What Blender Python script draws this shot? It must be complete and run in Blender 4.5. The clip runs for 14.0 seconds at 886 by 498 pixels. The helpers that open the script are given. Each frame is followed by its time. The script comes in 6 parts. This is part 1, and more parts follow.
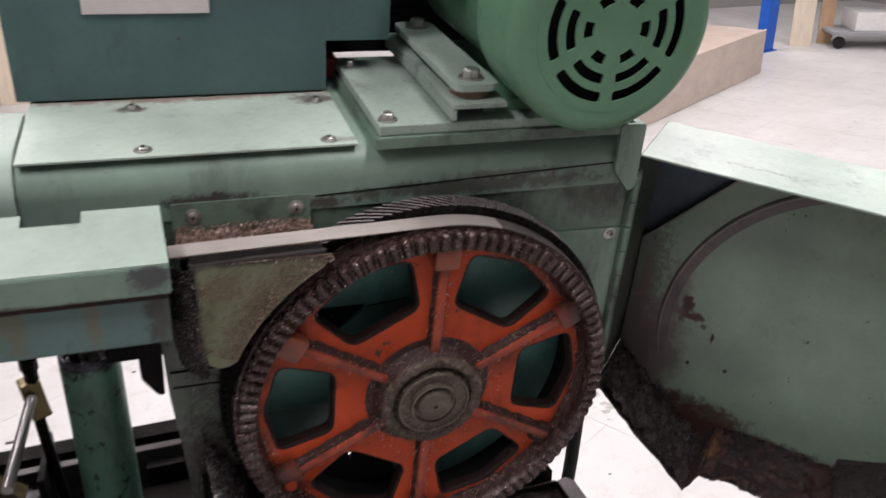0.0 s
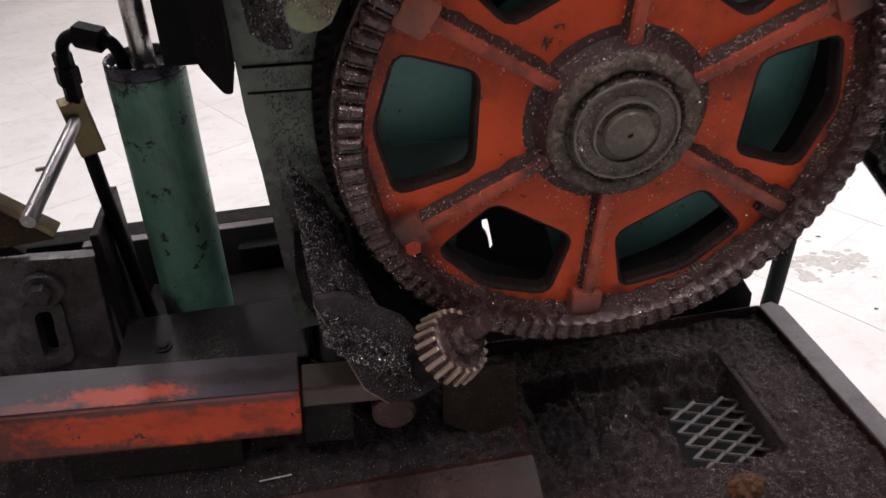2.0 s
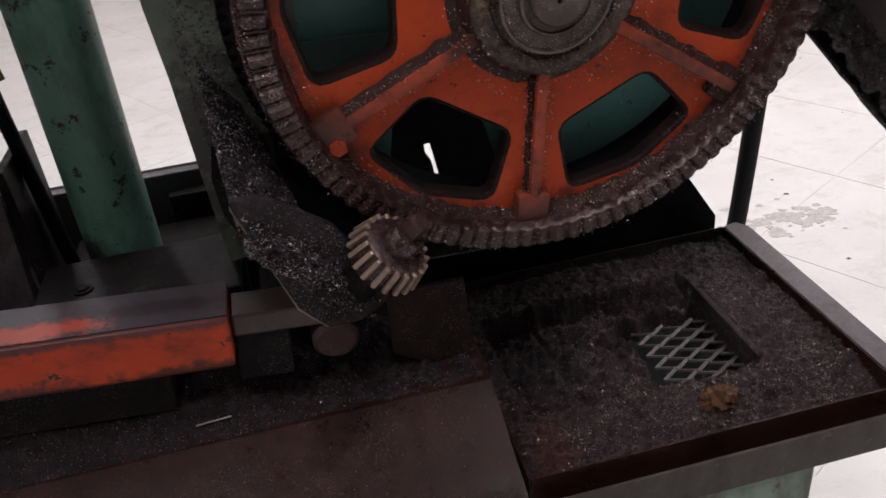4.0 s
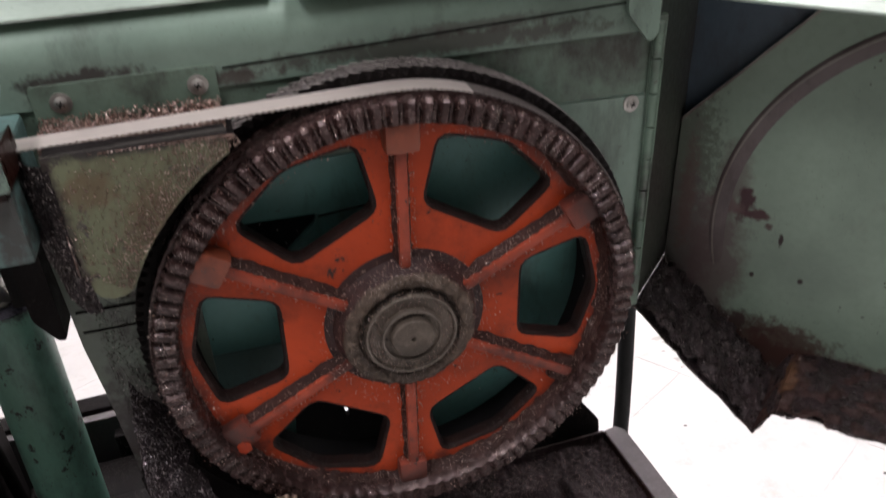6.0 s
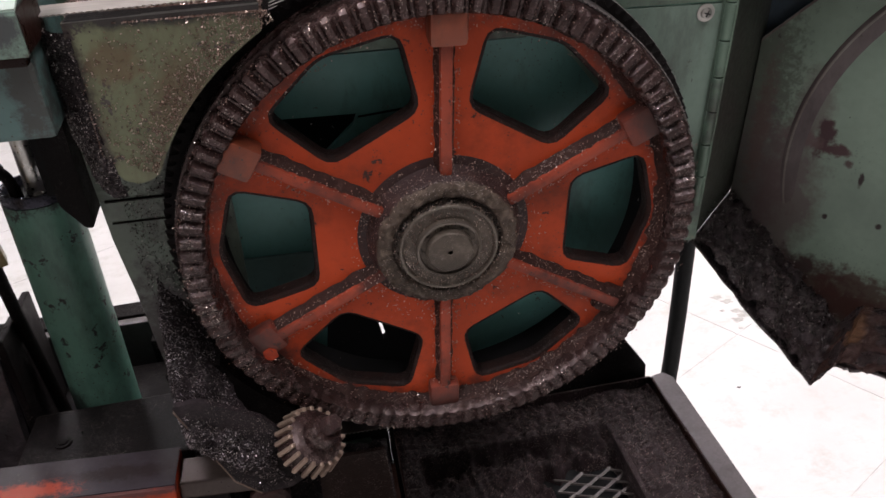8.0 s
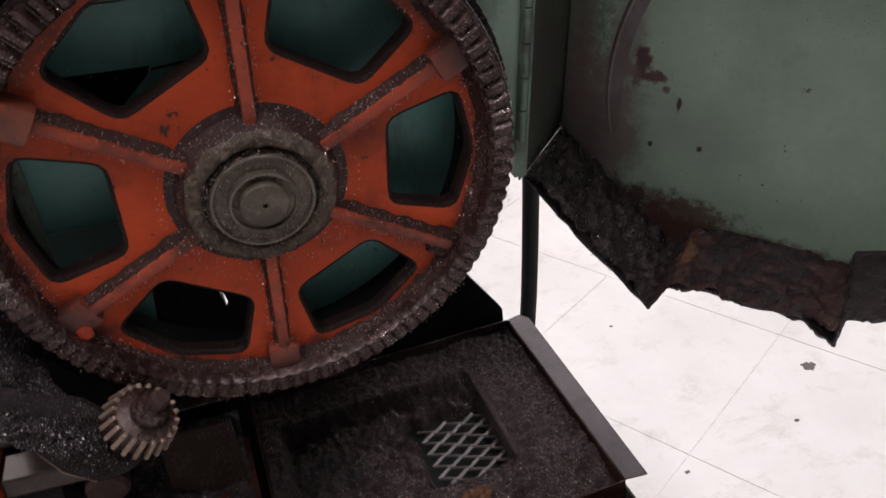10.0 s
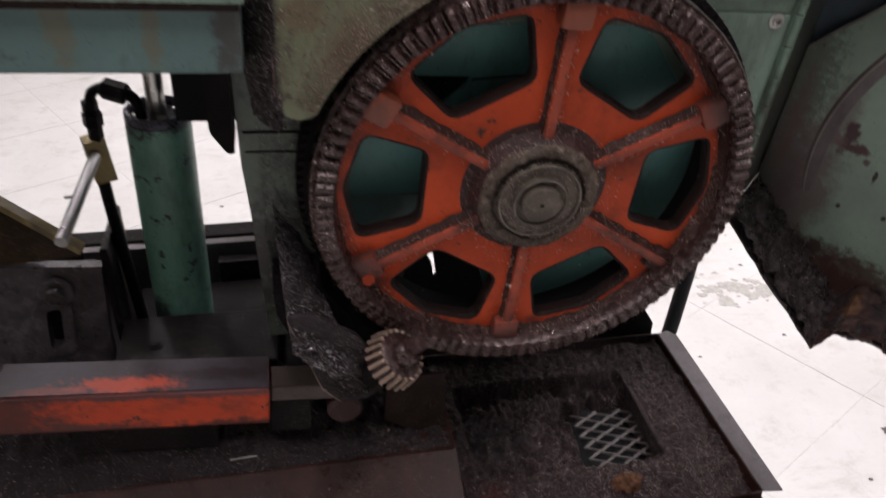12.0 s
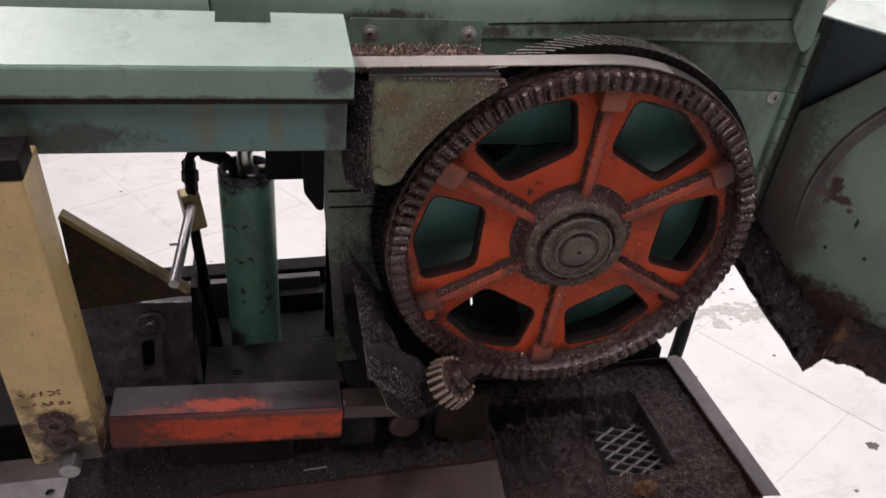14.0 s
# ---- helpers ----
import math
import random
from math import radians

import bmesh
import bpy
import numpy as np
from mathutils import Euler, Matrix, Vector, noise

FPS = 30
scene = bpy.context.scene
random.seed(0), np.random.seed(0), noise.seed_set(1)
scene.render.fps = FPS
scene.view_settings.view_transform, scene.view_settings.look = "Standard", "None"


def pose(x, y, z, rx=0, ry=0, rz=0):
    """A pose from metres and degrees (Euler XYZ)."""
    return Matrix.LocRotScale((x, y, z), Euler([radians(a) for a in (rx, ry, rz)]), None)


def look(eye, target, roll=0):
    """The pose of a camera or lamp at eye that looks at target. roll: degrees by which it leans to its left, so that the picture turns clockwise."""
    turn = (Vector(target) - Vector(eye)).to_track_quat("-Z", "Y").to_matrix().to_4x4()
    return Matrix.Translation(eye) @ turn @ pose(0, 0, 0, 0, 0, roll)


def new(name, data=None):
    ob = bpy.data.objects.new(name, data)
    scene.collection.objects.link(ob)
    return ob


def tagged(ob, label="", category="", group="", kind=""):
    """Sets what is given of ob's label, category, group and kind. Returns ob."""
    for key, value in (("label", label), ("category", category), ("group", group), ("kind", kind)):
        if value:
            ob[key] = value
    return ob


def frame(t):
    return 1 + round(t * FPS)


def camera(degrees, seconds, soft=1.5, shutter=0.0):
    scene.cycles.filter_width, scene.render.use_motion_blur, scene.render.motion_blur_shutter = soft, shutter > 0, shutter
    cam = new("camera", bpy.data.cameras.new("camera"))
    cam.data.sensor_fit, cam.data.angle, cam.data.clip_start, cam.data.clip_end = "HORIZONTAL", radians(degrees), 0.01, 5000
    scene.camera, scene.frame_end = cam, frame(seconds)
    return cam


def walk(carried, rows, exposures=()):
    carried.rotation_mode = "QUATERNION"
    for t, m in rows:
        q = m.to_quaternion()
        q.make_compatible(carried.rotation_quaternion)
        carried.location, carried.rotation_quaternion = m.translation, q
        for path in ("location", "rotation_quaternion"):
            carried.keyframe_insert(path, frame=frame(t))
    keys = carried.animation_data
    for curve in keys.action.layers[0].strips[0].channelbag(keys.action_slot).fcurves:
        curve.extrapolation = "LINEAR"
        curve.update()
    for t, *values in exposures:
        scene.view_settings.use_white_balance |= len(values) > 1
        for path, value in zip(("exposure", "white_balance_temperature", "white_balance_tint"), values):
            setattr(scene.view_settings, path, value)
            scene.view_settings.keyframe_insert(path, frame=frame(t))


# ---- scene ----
cam = camera(57.2, 14.0, soft=1.5, shutter=0.35)
PATH = [
    (0, (-0.254, -0.776, 1.776), (0.331, 0.956, 0.964), -0.4),
    (0.5, (-0.324, -0.832, 1.785), (0.231, 0.886, 0.924), 0.5),
    (1, (-0.278, -0.772, 1.649), (0.205, 0.936, 0.726), -0.4),
    (1.5, (-0.227, -0.662, 1.556), (0.075, 1.007, 0.496), -1.7),
    (2, (-0.236, -0.561, 1.471), (0.001, 1.127, 0.425), -3.6),
    (2.2, (-0.236, -0.543, 1.456), (-0.008, 1.141, 0.401), -3.8),
    (4.3, (-0.192, -0.583, 1.358), (0.116, 1.114, 0.346), -7.5),
    (4.5, (-0.18, -0.595, 1.385), (0.135, 1.11, 0.386), -8.1),
    (5, (-0.165, -0.61, 1.488), (0.195, 1.094, 0.506), -7.5),
    (5.5, (-0.134, -0.631, 1.563), (0.237, 1.085, 0.605), -7.7),
    (6, (-0.107, -0.642, 1.608), (0.287, 1.115, 0.738), -6.9),
    (6.5, (-0.105, -0.647, 1.674), (0.226, 1.16, 0.882), -6.7),
    (7, (-0.093, -0.646, 1.666), (0.201, 1.169, 0.878), -6.0),
    (7.5, (-0.082, -0.633, 1.617), (0.186, 1.165, 0.784), -5.7),
    (8, (-0.088, -0.621, 1.552), (0.138, 1.119, 0.591), -5.6),
    (8.5, (-0.039, -0.601, 1.556), (0.254, 1.12, 0.58), -11.6),
    (8.7, (0.004, -0.583, 1.549), (0.356, 1.125, 0.572), -13.4),
    (10.8, (-0.117, -0.656, 1.505), (0.325, 0.914, 0.348), 0.8),
    (11, (-0.149, -0.66, 1.502), (0.254, 0.895, 0.31), 2.6),
    (11.5, (-0.205, -0.672, 1.512), (0.139, 0.874, 0.291), 2.0),
    (12, (-0.249, -0.696, 1.603), (0.097, 0.967, 0.548), 1.9),
    (12.5, (-0.357, -0.735, 1.66), (-0.006, 0.947, 0.637), 3.8),
    (13, (-0.402, -0.757, 1.657), (0.016, 0.919, 0.65), 4.3),
    (13.5, (-0.377, -0.762, 1.717), (0.059, 0.922, 0.732), 4.6),
    (14, (-0.354, -0.796, 1.705), (0.028, 0.884, 0.69), 2.4),
]
EXPOSURE = [(0, -0.45), (0.5, -0.45), (1, -0.5), (2, -0.4), (4.5, -0.72), (5, -0.54), (6, -0.27), (6.5, -0.25), (7.5, -0.28), (8.5, -0.4), (11, -0.6), (12, -0.5), (14, -0.52)]
walk(cam, [(t, look(eye, target, roll)) for t, eye, target, roll in PATH], EXPOSURE)
# ---- world, lamps, exposure ----
world = bpy.data.worlds.new("room_air")
world.use_nodes = True
world.node_tree.nodes["Background"].inputs[0].default_value = (0.75, 0.87, 1.0, 1)
world.node_tree.nodes["Background"].inputs[1].default_value = 0.045
scene.world = world


def ceiling_lamp(x, y, z, sx, sy, watts, colour=(1.0, 0.935, 0.97)):
    lamp = bpy.data.lights.new("ceiling_lamp", "AREA")
    lamp.shape, lamp.size, lamp.size_y, lamp.energy, lamp.color = "RECTANGLE", sx, sy, watts, colour
    ob = new("ceiling_lamp", lamp)
    ob.matrix_world = pose(x, y, z)
    return ob


for lx in (-1.6, 1.2, 4.0, 6.8):
    for ly in (1.4, 4.2):
        ceiling_lamp(lx, ly, 4.25, 0.35, 2.2, 100)
for lx in (1.2, 4.0, 6.8):
    ceiling_lamp(lx, 7.4, 4.25, 0.35, 2.2, 130)
for lx in (-4.3, -1.65, 1.0):
    ceiling_lamp(lx, -1.2, 4.25, 0.35, 2.2, 105)


# ---- materials ----
class Nodes:
    """A small wrapper round a material's node tree."""

    def __init__(self, name):
        self.mat = bpy.data.materials.new(name)
        self.mat.use_nodes = True
        self.tree = self.mat.node_tree
        self.bsdf = self.tree.nodes["Principled BSDF"]
        self.coord = self.tree.nodes.new("ShaderNodeTexCoord").outputs["Object"]

    def put(self, socket, value):
        if isinstance(value, bpy.types.NodeSocket):
            self.tree.links.new(value, socket)
        elif isinstance(value, (tuple, list)) and len(value) == 3 and socket.type == "RGBA":
            socket.default_value = (*value, 1)
        else:
            socket.default_value = value

    def noise(self, scale, detail=4.0, rough=0.6, stretch=(1, 1, 1), shift=0.0):
        m = self.tree.nodes.new("ShaderNodeMapping")
        m.inputs["Scale"].default_value = stretch
        m.inputs["Location"].default_value = (shift, shift * 0.7, shift * 1.3)
        self.put(m.inputs["Vector"], self.coord)
        n = self.tree.nodes.new("ShaderNodeTexNoise")
        n.inputs["Scale"].default_value, n.inputs["Detail"].default_value, n.inputs["Roughness"].default_value = scale, detail, rough
        self.put(n.inputs["Vector"], m.outputs[0])
        return n.outputs["Fac"]

    def cells(self, scale, output="Distance"):
        n = self.tree.nodes.new("ShaderNodeTexVoronoi")
        n.inputs["Scale"].default_value = scale
        self.put(n.inputs["Vector"], self.coord)
        return n.outputs[output]

    def ramp(self, value, lo, hi, a=0.0, b=1.0):
        n = self.tree.nodes.new("ShaderNodeMapRange")
        self.put(n.inputs["Value"], value)
        for key, v in (("From Min", lo), ("From Max", hi), ("To Min", a), ("To Max", b)):
            n.inputs[key].default_value = v
        return n.outputs[0]

    def maths(self, op, a, b):
        n = self.tree.nodes.new("ShaderNodeMath")
        n.operation = op
        self.put(n.inputs[0], a)
        self.put(n.inputs[1], b)
        return n.outputs[0]

    def mix(self, fac, a, b):
        n = self.tree.nodes.new("ShaderNodeMix")
        n.data_type = "RGBA"
        self.put(n.inputs["Factor"], fac)
        self.put(n.inputs["A"], a)
        self.put(n.inputs["B"], b)
        return n.outputs["Result"]

    def blot(self, centre, radii, ragged=0.5, scale=60.0):
        """1 inside an ellipsoid with a ragged edge, 0 outside."""
        m = self.tree.nodes.new("ShaderNodeMapping")
        m.inputs["Scale"].default_value = tuple(1 / r for r in radii)
        m.inputs["Location"].default_value = tuple(-v / r for v, r in zip(centre, radii))
        self.put(m.inputs["Vector"], self.coord)
        far = self.tree.nodes.new("ShaderNodeVectorMath")
        far.operation = "LENGTH"
        self.put(far.inputs[0], m.outputs[0])
        edge = self.noise(scale, 6, 0.75, (1, 1, 1), 12.3)
        d = self.maths("ADD", far.outputs["Value"], self.ramp(edge, 0.3, 0.7, -ragged, ragged))
        return self.ramp(d, 0.55, 1.05, 1, 0)

    def random(self):
        return self.tree.nodes.new("ShaderNodeObjectInfo").outputs["Random"]

    def island(self):
        return self.tree.nodes.new("ShaderNodeNewGeometry").outputs["Random Per Island"]

    def finish(self, colour, rough=0.5, metal=0.0, height=None, depth=0.001, strength=0.4, spec=0.5):
        self.put(self.bsdf.inputs["Base Color"], colour)
        self.put(self.bsdf.inputs["Roughness"], rough)
        self.put(self.bsdf.inputs["Metallic"], metal)
        self.put(self.bsdf.inputs["Specular IOR Level"], spec)
        if height is not None:
            b = self.tree.nodes.new("ShaderNodeBump")
            b.inputs["Strength"].default_value, b.inputs["Distance"].default_value = strength, depth
            self.put(b.inputs["Height"], height)
            self.put(self.bsdf.inputs["Normal"], b.outputs[0])
        return self.mat


def paint(name, colour, grime=(0.035, 0.028, 0.026), dirt=0.35, rough=0.4, speck=0.25, worn=(0.06, 0.05, 0.045), streak=2.5, blots=(), rim=None, spec=0.36):
    """Old machine enamel: uneven colour, greasy smears that run down, flecks of swarf and chipped spots."""
    n = Nodes(name)
    broad = n.noise(7, 5, 0.65)
    fine = n.noise(130, 3, 0.6)
    c = n.mix(n.ramp(broad, 0.3, 0.72), tuple(v * 0.8 for v in colour), tuple(min(1, v * 1.16) for v in colour))
    c = n.mix(n.ramp(fine, 0.45, 0.75, 0, 0.25), c, tuple(v * 0.7 for v in colour))
    smear = n.noise(16, 6, 0.7, (1, 1, 1 / streak), 3.1)
    g = n.ramp(smear, 0.62 - dirt * 0.35, 0.78 - dirt * 0.25, 0, min(1.0, 0.35 + dirt))
    c = n.mix(g, c, grime)
    chip = n.ramp(n.noise(42, 4, 0.75, (1, 1, 1), 8.4), 0.70 - speck * 0.06, 0.725 - speck * 0.06)
    c = n.mix(chip, c, worn)
    dots = n.maths("MULTIPLY", n.ramp(n.cells(210), 0.10, 0.16, 1, 0), n.ramp(n.noise(11, 3, 0.6, (1, 1, 1), 5.5), 0.46, 0.62))
    c = n.mix(n.maths("MULTIPLY", dots, speck * 2.0), c, (0.05, 0.036, 0.032))
    for centre, radii, tone, much, *soft in blots:
        c = n.mix(n.maths("MULTIPLY", n.blot(centre, radii, *soft), much), c, tone)
    if rim:
        hub = n.tree.nodes.new("ShaderNodeVectorMath")
        hub.operation = "LENGTH"
        flat = n.tree.nodes.new("ShaderNodeMapping")
        flat.inputs["Scale"].default_value = (1, 0, 1)
        n.put(flat.inputs["Vector"], n.coord)
        n.put(hub.inputs[0], flat.outputs[0])
        wide = n.maths("ADD", hub.outputs["Value"], n.ramp(n.noise(28, 6, 0.75, (1, 1, 1), 9.1), 0.3, 0.7, -0.018, 0.018))
        c = n.mix(n.ramp(wide, rim[0], rim[1], 0, rim[2]), c, rim[3])
    r = n.maths("ADD", n.ramp(fine, 0.2, 0.8, rough - 0.08, rough + 0.1), n.maths("MULTIPLY", g, -0.08))
    h = n.maths("SUBTRACT", n.maths("MULTIPLY", fine, 0.4), n.maths("MULTIPLY", chip, 0.5))
    return n.finish(c, r, 0.0, h, 0.0008, 0.35, spec)


def grease(name, colour, light=(0.16, 0.12, 0.11), rough=0.35, metal=0.0, bits=0.5, lumps=0.0015, scale=60, spec=0.16, blots=()):
    """Cast iron or steel under grease in which fine swarf sits."""
    n = Nodes(name)
    broad = n.noise(12, 6, 0.7)
    lump = n.noise(scale, 6, 0.75, (1, 1, 1), 2.2)
    c = n.mix(n.ramp(broad, 0.35, 0.7), colour, tuple(v * 0.45 for v in colour))
    c = n.mix(n.ramp(lump, 0.5, 0.75, 0, 0.7), c, light)
    cell = n.cells(1500, "Color")
    sep = n.tree.nodes.new("ShaderNodeSeparateColor")
    n.put(sep.inputs[0], cell)
    bit = n.maths("MULTIPLY", n.ramp(sep.outputs[0], 0.94, 0.97), n.ramp(n.noise(22, 3, 0.6, (1, 1, 1), 7.7), 0.42, 0.6))
    bit = n.maths("MULTIPLY", bit, bits)
    c = n.mix(bit, c, (0.5, 0.44, 0.41))
    for centre, radii, tone, much in blots:
        c = n.mix(n.maths("MULTIPLY", n.blot(centre, radii), much), c, tone)
    m = n.maths("ADD", n.maths("MULTIPLY", bit, 0.9), metal)
    r = n.ramp(lump, 0.3, 0.7, rough, rough + 0.3)
    return n.finish(c, r, m, n.maths("ADD", lump, n.maths("MULTIPLY", sep.outputs[1], 0.25)), lumps, 0.8, spec)


def steel(name, colour=(0.5, 0.49, 0.47), rough=0.3, metal=1.0, stretch=(1, 1, 1), stain=(0.12, 0.1, 0.09), amount=0.4):
    n = Nodes(name)
    grain = n.noise(300, 2, 0.5, stretch)
    patch = n.noise(25, 5, 0.7, (1, 1, 1), 4)
    c = n.mix(n.ramp(patch, 0.45, 0.75, 0, amount), colour, stain)
    c = n.mix(n.ramp(grain, 0.3, 0.7, 0, 0.3), c, tuple(v * 0.6 for v in colour))
    return n.finish(c, n.ramp(grain, 0.2, 0.8, rough - 0.08, rough + 0.18), metal, grain, 0.0004, 0.25)


GREEN = (0.174, 0.246, 0.199)
M_green = paint("sage_green_enamel", GREEN, dirt=0.24, speck=0.3)
M_beam = paint("sage_green_beam_enamel", GREEN, dirt=0.16, speck=0.22, rough=0.34, blots=(
    ((-0.24, 0.1, 0.259), (0.055, 0.08, 0.009), (0.028, 0.02, 0.02), 0.9), ((-0.17, 0.1, 0.243), (0.1, 0.08, 0.008), (0.05, 0.03, 0.027), 0.8),
    ((0.06, 0.1, 0.25), (0.2, 0.08, 0.012), (0.05, 0.04, 0.035), 0.75), ((0.1, 0.1, 0.262), (0.09, 0.05, 0.008), (0.06, 0.05, 0.045), 0.6)))
# Top plate's green, raised in colour for the overhead light it reflects.
M_top = paint("toplit_plate_enamel", (0.38, 0.455, 0.395), dirt=0.1, speck=0.14, rough=0.33, blots=(
    ((-0.26, 0.276, 0.309), (0.22, 0.02, 0.05), (0.17, 0.095, 0.075), 0.75), ((-0.31, 0.24, 0.309), (0.024, 0.01, 0.05), (0.07, 0.04, 0.035), 0.8),
    ((-0.1, 0.25, 0.309), (0.03, 0.02, 0.05), (0.08, 0.05, 0.045), 0.8), ((-0.09, 0.12, 0.309), (0.02, 0.008, 0.05), (0.12, 0.1, 0.09), 0.5)))
M_column = paint("greasy_column_enamel", (0.125, 0.158, 0.128), grime=(0.04, 0.032, 0.03), dirt=0.42, speck=0.9, streak=1.5, blots=(
    ((-0.28, 0.03, 0.13), (0.035, 0.1, 0.07), (0.025, 0.018, 0.02), 0.95), ((-0.235, 0.03, -0.02), (0.02, 0.2, 0.09), (0.03, 0.022, 0.022), 0.8), ((-0.27, 0.03, -0.125), (0.06, 0.2, 0.1), (0.03, 0.023, 0.024), 0.9)))
M_green_dirty = paint("greasy_green_enamel", (0.13, 0.19, 0.145), dirt=0.5, speck=0.8, streak=1.3)
M_olive = paint("swarf_spattered_olive_enamel", (0.14, 0.155, 0.088), grime=(0.055, 0.036, 0.022), dirt=0.46, speck=1.2, streak=4.0, blots=(((-0.2, 0.02, 0.234), (0.14, 0.1, 0.012), (0.02, 0.016, 0.017), 0.95, 0.3, 60), ((-0.27, 0.02, 0.17), (0.012, 0.1, 0.1), (0.03, 0.02, 0.018), 0.9), ((-0.2, 0.02, 0.17), (0.03, 0.1, 0.04), (0.085, 0.042, 0.02), 0.5), ((-0.24, 0.02, 0.2), (0.02, 0.1, 0.02), (0.1, 0.045, 0.02), 0.5)))
M_teal = paint("blue_green_enamel", (0.095, 0.165, 0.155), dirt=0.3, speck=0.5, blots=(((-0.43, 0.0, 0.2), (0.012, 0.1, 0.05), (0.13, 0.12, 0.075), 0.7), ((-0.36, 0.0, 0.2), (0.009, 0.1, 0.05), (0.13, 0.12, 0.075), 0.7), ((-0.55, 0.0, 0.17), (0.07, 0.1, 0.018), (0.04, 0.035, 0.03), 0.8), ((-0.3, 0.0, 0.19), (0.015, 0.1, 0.06), (0.04, 0.03, 0.028), 0.8)))
M_inner = paint("inner_teal_enamel", (0.1, 0.25, 0.23), dirt=0.28, speck=0.5)
# Lighter copy of the machine green: overhead light put into upward-facing sheets.
M_mint = paint("toplit_green_enamel", (0.315, 0.39, 0.335), dirt=0.12, speck=0.16, rough=0.33)
M_plate = paint("matt_pale_enamel", (0.26, 0.32, 0.275), dirt=0.22, speck=0.6, rough=0.6)
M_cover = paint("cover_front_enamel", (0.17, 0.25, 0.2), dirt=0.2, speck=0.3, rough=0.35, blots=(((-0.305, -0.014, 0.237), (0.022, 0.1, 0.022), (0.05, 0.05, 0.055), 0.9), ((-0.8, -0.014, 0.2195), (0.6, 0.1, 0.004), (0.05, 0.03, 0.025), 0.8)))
M_cabinet = paint("grey_teal_enamel", (0.07, 0.125, 0.125), dirt=0.1, speck=0.06, rough=0.38)
M_motor = paint("smooth_green_enamel", (0.1, 0.205, 0.125), dirt=0.06, speck=0.06, rough=0.32)
M_cyl = paint("jade_green_enamel", (0.105, 0.235, 0.182), grime=(0.03, 0.05, 0.042), dirt=0.38, speck=1.6, worn=(0.02, 0.025, 0.022), blots=(((-0.43, 0.21, 0.965), (0.016, 0.05, 0.03), (0.012, 0.012, 0.012), 0.9), ((-0.4, 0.242, 1.235), (0.1, 0.1, 0.016), (0.02, 0.02, 0.02), 0.9)))
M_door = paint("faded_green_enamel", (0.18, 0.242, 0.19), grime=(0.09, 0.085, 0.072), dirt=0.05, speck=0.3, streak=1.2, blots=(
    ((0.0, 0.128, 0.05), (0.055, 0.1, 0.12), (0.06, 0.062, 0.05), 0.7, 0.6, 80), ((0.015, 0.128, -0.06), (0.055, 0.1, 0.1), (0.085, 0.072, 0.07), 0.8, 0.5, 70), ((0.06, 0.128, -0.085), (0.045, 0.1, 0.12), (0.085, 0.055, 0.056), 0.8, 0.3, 30),
    ((0.02, 0.128, 0.0), (0.012, 0.1, 0.09), (0.11, 0.055, 0.05), 0.5, 0.5, 90), ((0.07, 0.128, 0.035), (0.022, 0.1, 0.05), (0.1, 0.07, 0.068), 0.65, 0.3, 50),
    # lower blots: rusty dirt plus the black shadow band along the fold
    ((0.05, 0.128, -0.17), (0.12, 0.1, 0.028), (0.03, 0.014, 0.014), 0.95, 0.5, 45), ((0.13, 0.128, -0.2), (0.1, 0.1, 0.03), (0.032, 0.014, 0.013), 0.95, 0.5, 45),
    ((0.27, 0.128, -0.2), (0.2, 0.1, 0.024), (0.042, 0.019, 0.015), 0.9, 0.5, 50), ((0.16, 0.128, -0.175), (0.07, 0.1, 0.03), (0.045, 0.02, 0.016), 0.85, 0.6, 60),
    ((0.088, 0.128, 0.003), (0.012, 0.1, 0.027), (0.04, 0.011, 0.015), 0.97), ((0.1, 0.128, -0.009), (0.022, 0.1, 0.008), (0.05, 0.014, 0.018), 0.95),
    ((0.066, 0.128, -0.004), (0.028, 0.1, 0.012), (0.1, 0.062, 0.062), 0.8), ((0.118, 0.128, -0.02), (0.006, 0.1, 0.005), (0.06, 0.03, 0.03), 0.9),
    ((0.165, 0.128, -0.085), (0.004, 0.1, 0.004), (0.02, 0.01, 0.01), 1.0), ((0.134, 0.128, -0.036), (0.003, 0.1, 0.009), (0.02, 0.01, 0.01), 1.0), ((0.11, 0.128, -0.09), (0.003, 0.1, 0.004), (0.02, 0.01, 0.01), 1.0)))
M_ridge = paint("worn_ridge_enamel", (0.215, 0.2, 0.175), grime=(0.07, 0.046, 0.046), dirt=0.5, speck=0.7)
# Hinge flange: speckled green, darkened in colour for the shadow inside the door.
M_flange = paint("speckled_shaded_flange", (0.068, 0.08, 0.066), dirt=0.5, speck=1.2)
M_ridgeside = paint("stained_ridge_enamel", (0.105, 0.085, 0.083), grime=(0.05, 0.034, 0.036), dirt=0.5, speck=0.9)
M_trough = paint("grey_olive_enamel", (0.05, 0.044, 0.037), grime=(0.022, 0.014, 0.012), dirt=0.6, speck=1.2, spec=0.2)
M_tank = paint("pale_stained_green_enamel", (0.17, 0.25, 0.19), grime=(0.04, 0.035, 0.025), dirt=0.65, speck=1.2)
M_blue = paint("slate_blue_enamel", (0.06, 0.09, 0.12), dirt=0.25, speck=0.2)
M_orange = paint("red_orange_enamel", (0.43, 0.052, 0.012), spec=0.18, grime=(0.13, 0.024, 0.01), dirt=0.36, speck=0.8, worn=(0.045, 0.02, 0.016), streak=1.0, rim=(0.188, 0.216, 0.85, (0.05, 0.024, 0.021)))
